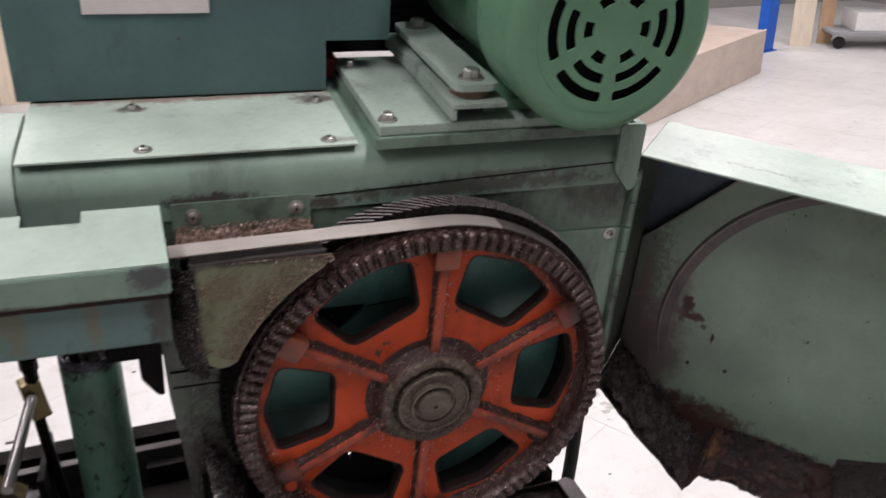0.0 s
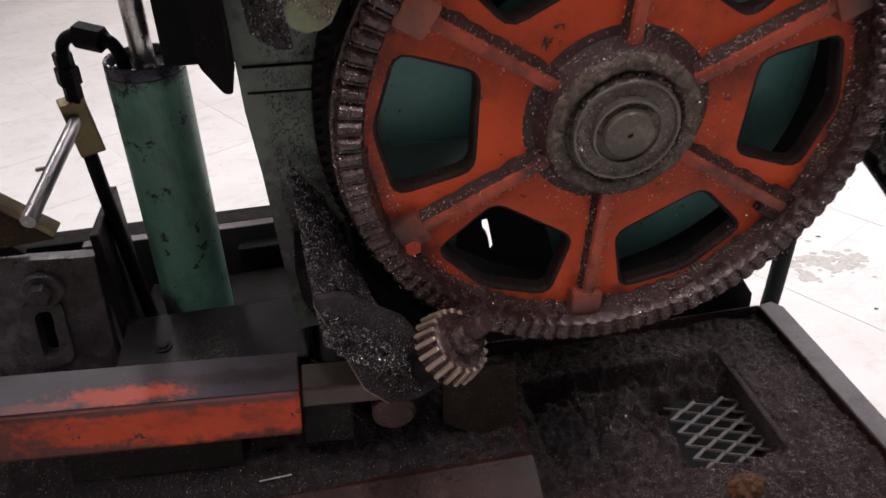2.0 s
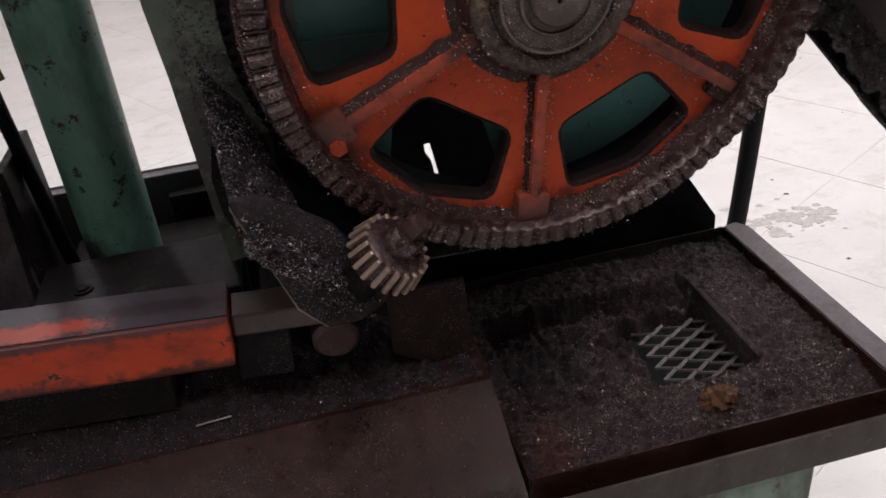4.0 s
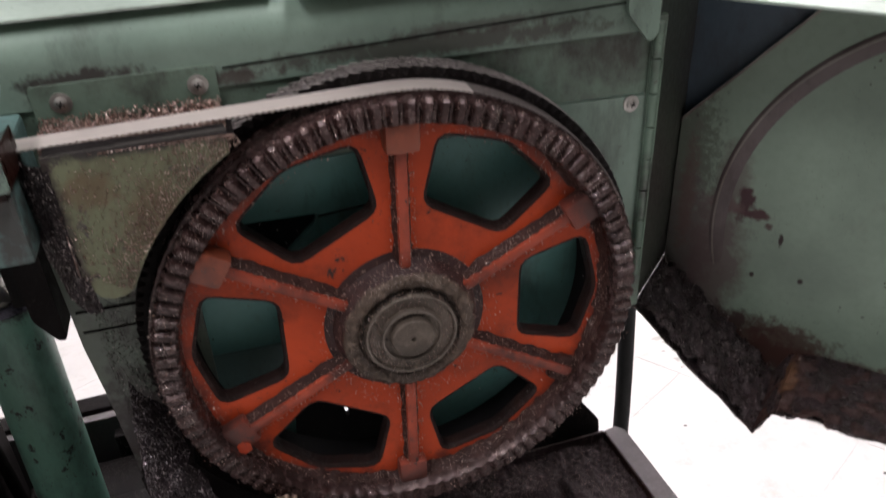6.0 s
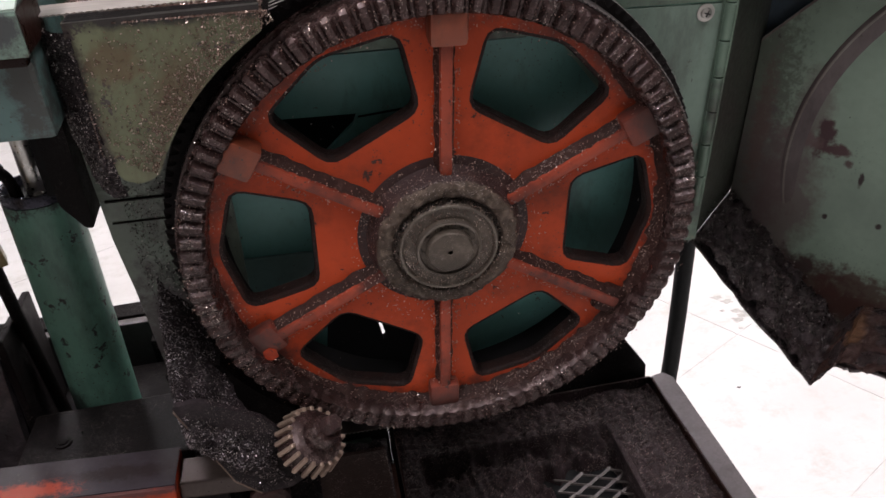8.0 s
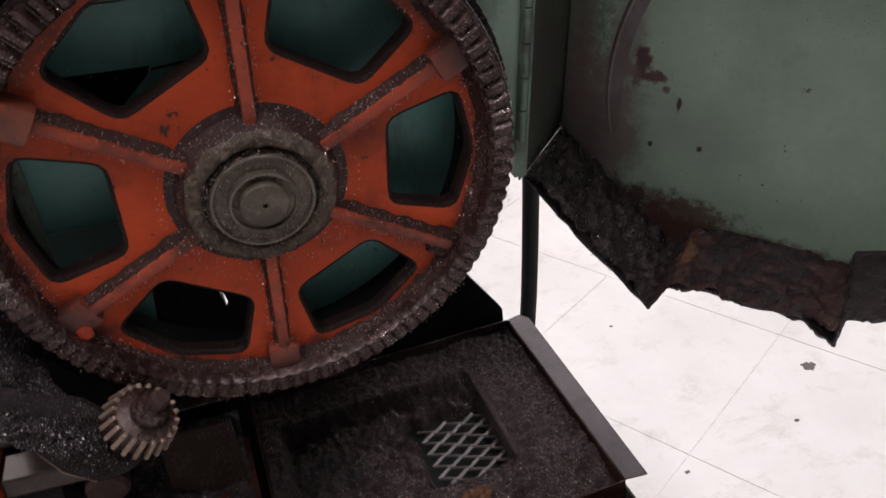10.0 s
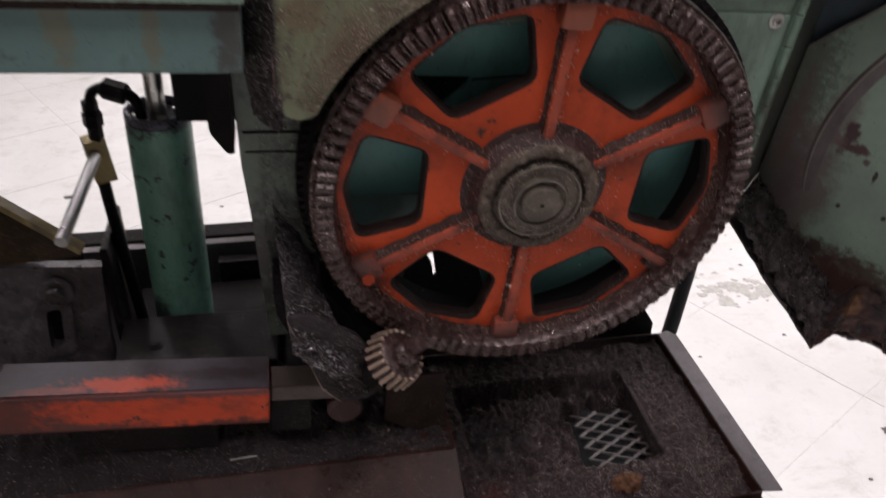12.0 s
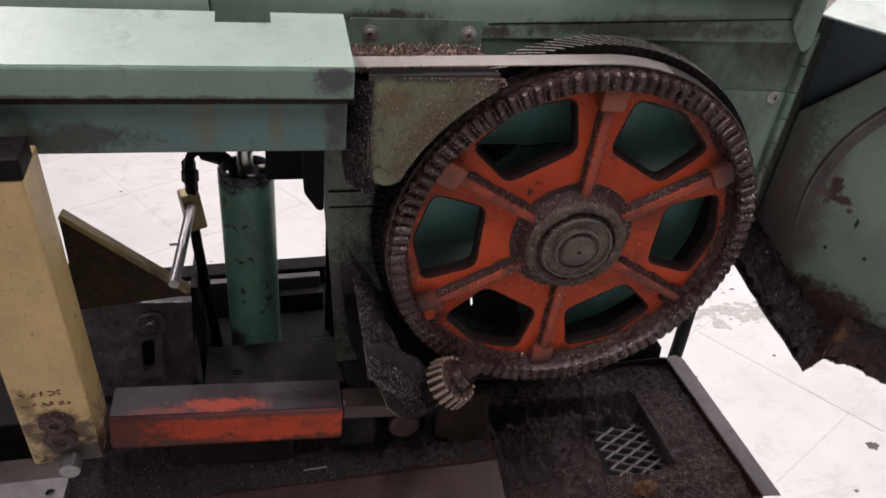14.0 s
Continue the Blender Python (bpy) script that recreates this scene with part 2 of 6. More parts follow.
M_orange_bar = paint("worn_red_orange_enamel", (0.38, 0.042, 0.011), spec=0.22, grime=(0.045, 0.016, 0.012), dirt=0.4, speck=1.1, worn=(0.03, 0.02, 0.02), streak=0.5, blots=(
    ((-0.15, 0.0, 0.05), (0.3, 0.02, 0.007), (0.06, 0.03, 0.03), 0.9), ((-0.2, 0.0, 0.0), (0.12, 0.02, 0.016), (0.04, 0.02, 0.018), 0.85), ((-0.285, 0.0, 0.02), (0.07, 0.04, 0.06), (0.06, 0.018, 0.014), 0.85), ((-0.03, 0.0, 0.0), (0.07, 0.02, 0.012), (0.04, 0.015, 0.012), 0.9)))
M_cake = grease("caked_brown_grease", (0.042, 0.0185, 0.015), light=(0.1, 0.05, 0.042), rough=0.34, bits=0.9, lumps=0.0022, scale=95, spec=0.18)
M_crust = grease("dried_hub_grease", (0.085, 0.06, 0.045), light=(0.24, 0.185, 0.14), rough=0.36, bits=0.8, lumps=0.0022, scale=110, spec=0.3)
M_wear = grease("brown_oiled_sheet", (0.02, 0.011, 0.009), light=(0.03, 0.018, 0.016), rough=0.34, bits=0.5, lumps=0.0016, scale=70, spec=0.12)
M_oilplate = grease("wet_oiled_plate", (0.009, 0.0072, 0.0075), light=(0.018, 0.0145, 0.0155), rough=0.24, bits=0.4, lumps=0.0012, scale=45, spec=0.09)
M_blockgrey = grease("grey_oily_iron", (0.055, 0.047, 0.053), light=(0.22, 0.195, 0.21), rough=0.2, bits=0.8, lumps=0.0024, scale=45, spec=0.5)
M_cup = steel("blue_black_cup_steel", (0.045, 0.045, 0.062), 0.24, 0.6, stain=(0.012, 0.012, 0.016), amount=0.7)
M_endsteel = steel("brown_rubbed_steel", (0.06, 0.045, 0.039), 0.32, 0.5, stain=(0.03, 0.02, 0.018), amount=0.9)
M_rustwasher = paint("rusty_washer", (0.19, 0.115, 0.085), grime=(0.08, 0.045, 0.03), dirt=0.5, speck=0.6)
M_lip = steel("rubbed_cap_steel", (0.15, 0.128, 0.108), 0.3, 0.6, stain=(0.05, 0.04, 0.033), amount=1.0)
M_bar_top = paint("oily_bar_top", (0.036, 0.029, 0.036), grime=(0.02, 0.012, 0.013), dirt=0.5, speck=0.9, rough=0.46, spec=0.2, blots=(((-0.155, 0.018, 0.053), (0.068, 0.015, 0.02), (0.34, 0.05, 0.025), 0.9), ((-0.225, 0.01, 0.053), (0.05, 0.009, 0.02), (0.2, 0.045, 0.035), 0.6), ((-0.05, 0.03, 0.053), (0.06, 0.012, 0.02), (0.015, 0.008, 0.008), 0.8)))
M_yellow = paint("tan_yellow_enamel", (0.45, 0.32, 0.145), grime=(0.2, 0.12, 0.045), dirt=0.2, speck=0.5, blots=(
    ((-0.614, -0.1, 1.052), (0.05, 0.3, 0.034), (0.07, 0.04, 0.02), 0.95), ((-0.6, -0.1, 1.012), (0.06, 0.3, 0.03), (0.025, 0.016, 0.012), 1.0), ((-0.64, -0.1, 1.1), (0.012, 0.3, 0.03), (0.12, 0.07, 0.03), 0.7)))
M_gusset = grease("brown_oily_plate", (0.022, 0.013, 0.0065), light=(0.055, 0.034, 0.013), rough=0.4, bits=0.2, spec=0.12)
M_ochre = paint("dark_ochre_enamel", (0.2, 0.15, 0.05), grime=(0.03, 0.02, 0.012), dirt=0.6, speck=0.5)
M_gear = grease("greasy_gear_iron", (0.046, 0.0235, 0.0215), light=(0.145, 0.095, 0.09), rough=0.09, metal=0.42, bits=1.1, lumps=0.0007, scale=90, spec=0.5)
M_rear = steel("worn_gear_sheen", (0.4, 0.36, 0.345), 0.26, 0.5, stain=(0.06, 0.045, 0.042), amount=0.8)
M_rib = paint("greasy_red_paint", (0.34, 0.06, 0.03), spec=0.25, grime=(0.045, 0.02, 0.017), dirt=0.55, speck=1.0, worn=(0.05, 0.028, 0.024), streak=1.0, rim=(0.15, 0.21, 0.9, (0.05, 0.026, 0.023)))
M_pad = paint("rusty_orange_pad", (0.24, 0.06, 0.03), grime=(0.06, 0.028, 0.022), dirt=0.5, speck=1.0, streak=1.0)
M_boss = grease("grease_caked_boss", (0.042, 0.02, 0.019), light=(0.095, 0.045, 0.038), rough=0.28, bits=0.7, lumps=0.002, spec=0.3)
M_edge = grease("dark_window_edge", (0.02, 0.0105, 0.0095), light=(0.05, 0.02, 0.015), rough=0.35, bits=0.3)
M_hub = grease("greasy_hub_steel", (0.1, 0.08, 0.063), light=(0.25, 0.205, 0.165), rough=0.28, metal=0.3, bits=0.9, lumps=0.0014, spec=0.4)
M_sludge = grease("swarf_sludge", (0.011, 0.0065, 0.0074), light=(0.05, 0.034, 0.041), rough=0.28, bits=0.4, lumps=0.004, scale=95, spec=0.22)
M_tray = grease("wet_tray_swarf", (0.022, 0.0112, 0.0118), light=(0.085, 0.057, 0.065), rough=0.28, bits=0.9, lumps=0.005, scale=95, spec=0.25, blots=(((-0.03, -0.02, 0.77), (0.028, 0.035, 0.1), (0.04, 0.012, 0.009), 0.85), ((0.0, 0.11, 0.77), (0.06, 0.06, 0.1), (0.01, 0.009, 0.01), 0.7)))
M_guard = grease("chip_caked_guard", (0.017, 0.0115, 0.0135), light=(0.075, 0.057, 0.064), rough=0.3, bits=1.0, lumps=0.003, scale=80, spec=0.25)
M_bed = grease("oily_brown_steel", (0.021, 0.0066, 0.0045), light=(0.036, 0.0125, 0.009), rough=0.2, bits=0.16, lumps=0.0008, scale=40, spec=0.17)
# Pale grit, lightened further for the light that meets the front face.
M_gritface = grease("lit_gritty_brown", (0.04, 0.027, 0.024), light=(0.11, 0.08, 0.072), rough=0.35, bits=0.7, lumps=0.002, scale=120, spec=0.25)
M_lump = grease("orange_flake_rust", (0.08, 0.034, 0.017), light=(0.2, 0.085, 0.034), rough=0.5, bits=0.3, lumps=0.004, scale=90)
# Oily iron, darkened also to stand for shade behind the cylinder.
M_dark = grease("black_oily_iron_and_shade", (0.0075, 0.006, 0.006), light=(0.013, 0.0105, 0.0105), rough=0.36, bits=0.15, lumps=0.0008, spec=0.06)
M_wet = grease("wet_black_crust", (0.024, 0.0135, 0.0145), light=(0.075, 0.052, 0.06), rough=0.14, bits=0.7, lumps=0.006, scale=70, spec=0.6)
M_rust = grease("flaking_rust", (0.042, 0.018, 0.015), light=(0.075, 0.036, 0.03), rough=0.26, bits=0.8, lumps=0.006, scale=70, spec=0.4, blots=(((0.178, 0.075, -0.185), (0.014, 0.04, 0.014), (0.15, 0.07, 0.03), 0.65), ((0.165, 0.04, -0.2), (0.012, 0.05, 0.02), (0.09, 0.036, 0.022), 0.6)))
M_blade = steel("band_steel", (0.68, 0.61, 0.57), 0.42, 0.75, (0.05, 1, 1), amount=0.15)
M_bandshade = steel("shaded_band_steel", (0.16, 0.14, 0.132), 0.4, 0.6, stain=(0.05, 0.038, 0.034), amount=0.8)
M_steel = steel("bright_steel", (0.55, 0.54, 0.52), 0.28)
M_bolt = steel("zinc_bolt_steel", (0.5, 0.49, 0.46), 0.32, 0.9, stain=(0.16, 0.13, 0.11), amount=0.45)
M_oldsteel = steel("oiled_plate_steel", (0.075, 0.066, 0.068), 0.38, 0.5, stain=(0.03, 0.022, 0.022), amount=0.85)
M_pinion = steel("rusty_tooth_steel", (0.3, 0.22, 0.17), 0.4, 0.5, stain=(0.07, 0.04, 0.03), amount=0.8)
M_lever = steel("worn_lever_steel", (0.3, 0.29, 0.29), 0.3, 0.9, amount=0.5)
M_wire = steel("dull_wire_steel", (0.07, 0.06, 0.057), 0.4, 0.3, stain=(0.05, 0.035, 0.03), amount=0.85)
M_brass = steel("dull_brass", (0.2, 0.16, 0.08), 0.4, 0.8, stain=(0.04, 0.035, 0.03), amount=0.8)
M_rubber = grease("black_rubber", (0.02, 0.02, 0.021), light=(0.035, 0.035, 0.036), rough=0.5, bits=0.0, lumps=0.0003)


def swarf_material(name, low, high, power):
    n = Nodes(name)
    tone = n.island()
    c = n.mix(n.maths("POWER", tone, power), low, high)
    return n.finish(c, 0.33, n.ramp(tone, 0.1, 0.5, 0.3, 1.0))


M_swarf = swarf_material("steel_swarf", (0.024, 0.0155, 0.0155), (0.9, 0.84, 0.82), 7.0)
M_brown = swarf_material("oily_brown_swarf", (0.022, 0.012, 0.011), (0.58, 0.45, 0.42), 5.0)
M_grit = swarf_material("pale_oily_grit", (0.05, 0.03, 0.024), (0.32, 0.25, 0.21), 2.0)
M_glint = swarf_material("glinting_oily_swarf", (0.05, 0.042, 0.046), (0.85, 0.8, 0.84), 2.2)
M_crumb = swarf_material("dark_greasy_crumb", (0.012, 0.009, 0.008), (0.12, 0.095, 0.08), 3.0)
M_fresh = swarf_material("fresh_steel_swarf", (0.16, 0.08, 0.06), (0.75, 0.62, 0.55), 1.5)


def floor_material():
    n = Nodes("white_floor_paint")
    n.coord = n.tree.nodes.new("ShaderNodeNewGeometry").outputs["Position"]
    broad = n.noise(1.6, 6, 0.65)
    fine = n.noise(60, 4, 0.6)
    c = n.mix(n.ramp(broad, 0.35, 0.7), (0.56, 0.55, 0.54), (0.46, 0.45, 0.435))
    scuff = n.ramp(n.noise(9, 8, 0.75, (1, 1, 1), 1.7), 0.53, 0.75, 0, 0.7)
    c = n.mix(scuff, c, (0.32, 0.31, 0.27))
    trail = n.ramp(n.noise(5, 7, 0.8, (1, 3, 1), 6.1), 0.56, 0.68, 0, 0.45)
    c = n.mix(trail, c, (0.36, 0.36, 0.31))
    spot = n.ramp(n.cells(7.0), 0.02, 0.045, 0.75, 0)
    c = n.mix(spot, c, (0.2, 0.18, 0.16))
    c = n.mix(n.maths("MULTIPLY", n.random(), 0.12), c, (0.55, 0.53, 0.5))
    return n.finish(c, n.ramp(fine, 0.3, 0.7, 0.35, 0.55), 0.0, fine, 0.0005, 0.3)


M_floor = floor_material()


def plain(name, colour, rough=0.6, vary=0.2, scale=20, stretch=(1, 1, 1), spec=0.4):
    n = Nodes(name)
    a = n.noise(scale, 5, 0.65, stretch)
    b = n.noise(scale * 9, 3, 0.6, stretch)
    c = n.mix(n.ramp(a, 0.3, 0.7), tuple(v * (1 - vary) for v in colour), tuple(min(1, v * (1 + vary)) for v in colour))
    c = n.mix(n.ramp(b, 0.4, 0.8, 0, 0.25), c, tuple(v * 0.6 for v in colour))
    return n.finish(c, rough, 0.0, b, 0.0006, 0.3, spec)


M_wall = plain("wall_paint", (0.3, 0.29, 0.28), 0.7, 0.08, 3)
M_grout = plain("floor_joint", (0.56, 0.55, 0.53), 0.8, 0.2, 30)
M_wood = plain("pale_plywood", (0.47, 0.31, 0.19), 0.6, 0.22, 6, (1, 1, 0.25))
M_board = plain("pale_board", (0.68, 0.58, 0.46), 0.6, 0.12, 7, (4, 4, 0.5))
M_crate = plain("weathered_plywood", (0.5, 0.42, 0.36), 0.65, 0.12, 4, (1, 1, 2))
M_darkwood = plain("brown_wood", (0.22, 0.15, 0.1), 0.6, 0.2, 6, (1, 1, 0.3))
M_bluepost = plain("bright_blue_paint", (0.012, 0.1, 0.5), 0.4, 0.12, 9)
M_paper = plain("grey_label_paper", (0.6, 0.55, 0.54), 0.6, 0.08, 12)
M_ink = plain("faded_ink", (0.3, 0.26, 0.26), 0.6, 0.2, 40)
M_scrawl = plain("dark_marker", (0.1, 0.06, 0.03), 0.6, 0.3, 60)
# Black for dark parts, and for unlit recesses painted dark.
M_black = plain("black_paint_and_voids", (0.008, 0.008, 0.0085), 0.7, 0.3, 20, spec=0.1)
M_redpart = plain("dark_red_paint", (0.22, 0.02, 0.018), 0.45, 0.3, 30)
M_grey = plain("grey_plastic", (0.3, 0.3, 0.31), 0.5, 0.15, 20)
M_white = plain("white_plastic", (0.7, 0.69, 0.67), 0.45, 0.08, 20)


# ---- mesh helpers ----
def thing(name, m=None, label="", category="", group="", kind=""):
    ob = new(name)
    ob.empty_display_size = 0.05
    if m is not None:
        ob.matrix_world = m
    return tagged(ob, label, category, group, kind)


def part(name, bm, mat, parent=None, label="", smooth=None):
    """Links a bmesh as one mesh object under a thing or a part."""
    bmesh.ops.recalc_face_normals(bm, faces=bm.faces)
    me = bpy.data.meshes.new(name)
    bm.to_mesh(me)
    bm.free()
    me.materials.append(mat)
    if smooth is not None:
        me.shade_smooth()
        me.set_sharp_from_angle(angle=radians(smooth))
    ob = new(name, me)
    if parent is not None:
        ob.parent = parent
    return tagged(ob, label)


def move(geom_verts, bm, m):
    bmesh.ops.transform(bm, matrix=m, verts=geom_verts)


def box(bm, x0, x1, y0, y1, z0, z1, bev=0.0, m=None, seg=2):
    vs = bmesh.ops.create_cube(bm, size=1.0)["verts"]
    move(vs, bm, Matrix.LocRotScale(((x0 + x1) / 2, (y0 + y1) / 2, (z0 + z1) / 2), None, (x1 - x0, y1 - y0, z1 - z0)))
    if bev:
        edges = list({e for v in vs for e in v.link_edges})
        res = bmesh.ops.bevel(bm, geom=edges, offset=bev, segments=seg, profile=0.6, affect="EDGES", clamp_overlap=True)
        vs = list({v for f in res["faces"] for v in f.verts} | {v for v in vs if v.is_valid})
    if m is not None:
        move(vs, bm, m)
    return bm


def plate(bm, loop, lo, hi, holes=(), axis="y", bev=0.0):
    """A flat sheet: its outline (and holes) in the two other axes, from lo to hi along the axis."""
    def at(a, b, c):
        return {"y": (a, c, b), "z": (a, b, c), "x": (c, a, b)}[axis]
    edges = []
    for ring in (loop, *holes):
        vs = [bm.verts.new(at(a, b, lo)) for a, b in ring]
        edges += [bm.edges.new((vs[k], vs[(k + 1) % len(vs)])) for k in range(len(vs))]
    faces = [f for f in bmesh.ops.triangle_fill(bm, edges=edges, use_beauty=True)["geom"] if isinstance(f, bmesh.types.BMFace)]
    grown = bmesh.ops.extrude_face_region(bm, geom=faces)["geom"]
    top = [v for v in grown if isinstance(v, bmesh.types.BMVert)]
    bmesh.ops.translate(bm, verts=top, vec=at(0, 0, hi - lo))
    return bm


def rounded(points, r, n=4):
    """A closed outline with its corners rounded."""
    out = []
    for k, p in enumerate(points):
        p, a, b = Vector(p), Vector(points[k - 1]), Vector(points[(k + 1) % len(points)])
        u, v = (a - p), (b - p)
        cut = min(r, u.length * 0.45, v.length * 0.45)
        s, e = p + u.normalized() * cut, p + v.normalized() * cut
        for i in range(n + 1):
            t = i / n
            out.append(tuple((1 - t) ** 2 * s + 2 * t * (1 - t) * p + t * t * e))
    return out


def extrude_x(bm, profile, x0, x1, closed=True):
    """A profile in (y, z), drawn out along x."""
    a = [bm.verts.new((x0, y, z)) for y, z in profile]
    b = [bm.verts.new((x1, y, z)) for y, z in profile]
    n = len(profile)
    for k in range(n if closed else n - 1):
        bm.faces.new((a[k], a[(k + 1) % n], b[(k + 1) % n], b[k]))
    if closed:
        bm.faces.new(a)
        bm.faces.new(b)
    return bm


def lathe(bm, profile, n=64, m=None, closed=False):
    """A profile of (radius, y), turned about the y axis."""
    rings = []
    for r, y in profile:
        if r < 1e-6:
            rings.append([bm.verts.new((0, y, 0))])
        else:
            rings.append([bm.verts.new((r * math.cos(2 * math.pi * k / n), y, r * math.sin(2 * math.pi * k / n))) for k in range(n)])
    pairs = list(zip(rings, rings[1:])) + ([(rings[-1], rings[0])] if closed else [])
    for a, b in pairs:
        for k in range(n):
            j = (k + 1) % n
            f = [a[k % len(a)], a[j % len(a)], b[j % len(b)], b[k % len(b)]]
            f = list(dict.fromkeys(f))
            if len(f) > 2:
                bm.faces.new(f)
    if m is not None:
        move([v for ring in rings for v in ring], bm, m)
    return bm


def rod(bm, p, q, r, n=20, r2=None, bev=0.0):
    """A round bar between two points, with chamfered ends."""
    p, q = Vector(p), Vector(q)
    long = (q - p).length
    turn = Vector((0, 1, 0)).rotation_difference((q - p).normalized()).to_matrix().to_4x4()
    r2 = r if r2 is None else r2
    c = bev or min(r, long) * 0.08
    prof = [(0, 0), (r - c, 0), (r, c), (r2, long - c), (r2 - c, long), (0, long)]
    return lathe(bm, prof, n, Matrix.Translation(p) @ turn)


def tube(bm, pts, r, n=12, per=8):
    """A pipe that bends smoothly through the points."""
    pts = [Vector(p) for p in pts]
    ext = [pts[0] * 2 - pts[1], *pts, pts[-1] * 2 - pts[-2]]
    line = []
    for k in range(1, len(ext) - 2):
        a, b, c, d = ext[k - 1:k + 3]
        for i in range(per):
            t = i / per
            line.append(0.5 * (2 * b + (c - a) * t + (2 * a - 5 * b + 4 * c - d) * t * t + (3 * b - a - 3 * c + d) * t ** 3))
    line.append(pts[-1])
    rings, side = [], None
    for k, p in enumerate(line):
        way = (line[min(k + 1, len(line) - 1)] - line[max(k - 1, 0)]).normalized()
        if side is None:
            side = way.orthogonal().normalized()
        side = (side - way * side.dot(way)).normalized()
        up = way.cross(side)
        rings.append([bm.verts.new(p + r * (math.cos(2 * math.pi * i / n) * side + math.sin(2 * math.pi * i / n) * up)) for i in range(n)])
    for a, b in zip(rings, rings[1:]):
        for i in range(n):
            bm.faces.new((a[i], a[(i + 1) % n], b[(i + 1) % n], b[i]))
    bm.faces.new(rings[0])
    bm.faces.new(rings[-1])
    return bm


def screw(parent, m, r=0.006, mat=None):
    """A pan-head screw with a cross slot on its washer; its head looks along -y of m."""
    bm = bmesh.new()
    lathe(bm, [(0, 0.0005), (r * 1.5, 0.0005), (r * 1.5, -r * 0.15), (r * 0.9, -r * 0.2), (r * 0.85, -r * 0.5), (r * 0.5, -r * 0.72), (0.0, -r * 0.76)], 20, m)
    ob = part("screw", bm, mat or M_bolt, parent, smooth=40)
    bm = bmesh.new()
    for turn in (20, 110):
        box(bm, -r * 0.55, r * 0.55, -r * 0.8, -r * 0.55, -r * 0.1, r * 0.1, 0, m @ pose(0, 0, 0, 0, turn, 0))
    part("slot", bm, M_black, ob)
    return ob


def hexbolt(parent, m, r=0.009, h=0.007, mat=None):
    """A hexagon-head bolt on a washer; its head looks along -y of m."""
    bm = bmesh.new()
    lathe(bm, [(0, 0.0005), (r * 1.55, 0.0005), (r * 1.55, -0.0018), (0, -0.0018)], 20, m)
    lathe(bm, [(0, -0.0012), (r, -0.0012), (r, -h * 0.85), (r * 0.82, -h), (0, -h)], 6, m)
    return part("bolt", bm, mat or M_bolt, parent, smooth=25)


def swarf(name, count, place, size=(0.0015, 0.004), seed=1, label="", parent=None, mat=None):
    """Loose steel chips: small bent slivers, strewn by place(rng), which gives a point."""
    rng = random.Random(seed)
    bm_v, bm_f = [], []
    for _ in range(count):
        p = Vector(place(rng))
        s = rng.uniform(*size)
        m = Euler((rng.uniform(0, 6.28), rng.uniform(0, 6.28), rng.uniform(0, 6.28))).to_matrix()
        w = s * rng.uniform(0.28, 0.55)
        k = len(bm_v)
        for q in ((-s / 2, -w, 0), (-s / 2, w, 0.1 * w), (0, 0, s * 0.25), (s / 2, w * 0.8, 0), (s / 2, -w * 0.6, 0.2 * w), (0, -w * 0.3, -w * 0.7)):
            bm_v.append(p + m @ Vector(q))
        bm_f += [(k, k + 1, k + 2), (k + 2, k + 3, k + 4), (k, k + 2, k + 5), (k + 5, k + 2, k + 4), (k + 1, k + 5, k + 2), (k + 3, k + 2, k + 5)]
    me = bpy.data.meshes.new(name)
    me.from_pydata(bm_v, [], bm_f)
    me.materials.append(mat or M_swarf)
    ob = new(name, me)
    if parent is not None:
        ob.parent = parent
    return tagged(ob, label, "metal chips", "", "stuff")


# ---- the room ----
def room():
    bm = bmesh.new()
    box(bm, -6, 11, -6, 10.5, -0.12, -0.0015)
    floor = tagged(part("floor", bm, M_grout, None, "white painted tile floor with scuffs and stains"), kind="structure", category="floor")
    for name, b in (("wall_north", (-6, 11, 10.5, 10.7, -0.1, 4.6)), ("wall_south", (-6, 11, -6.2, -6, -0.1, 4.6)),
                    ("wall_west", (-6.2, -6, -6.2, 10.7, -0.1, 4.6)), ("wall_east", (11, 11.2, -6.2, 10.7, -0.1, 4.6))):
        bm = bmesh.new()
        box(bm, *b)
        tagged(part(name, bm, M_wall, None, "plain pale workshop wall"), kind="structure", category="wall")
    bm = bmesh.new()
    box(bm, -6.2, 11.2, -6.2, 10.7, 4.6, 4.8)
    tagged(part("ceiling", bm, M_wall, None, "plain pale workshop ceiling"), kind="structure", category="ceiling")
    return floor


floor = room()

# ---- the saw head: all its pieces lean out together ----
HEAD = pose(0, 0, 1.2, 7.2, 2.2, 0)


def arc(r, a0, a1, n):
    return [(r * math.cos(radians(a0 + (a1 - a0) * k / n)), r * math.sin(radians(a0 + (a1 - a0) * k / n))) for k in range(n + 1)]


def bank_edges(t):
    """The outer and inner edge of the chips banked between column and guard plate."""
    f, g = t ** 0.8, t ** 1.7
    out = Vector((-0.257 - 0.016 * f, -0.027 + 0.121 * g, -0.16 + 0.115 * f))
    low = Vector((-0.165 - 0.08 * f, -0.01 + 0.104 * g, -0.24 + 0.15 * f))
    return out, low


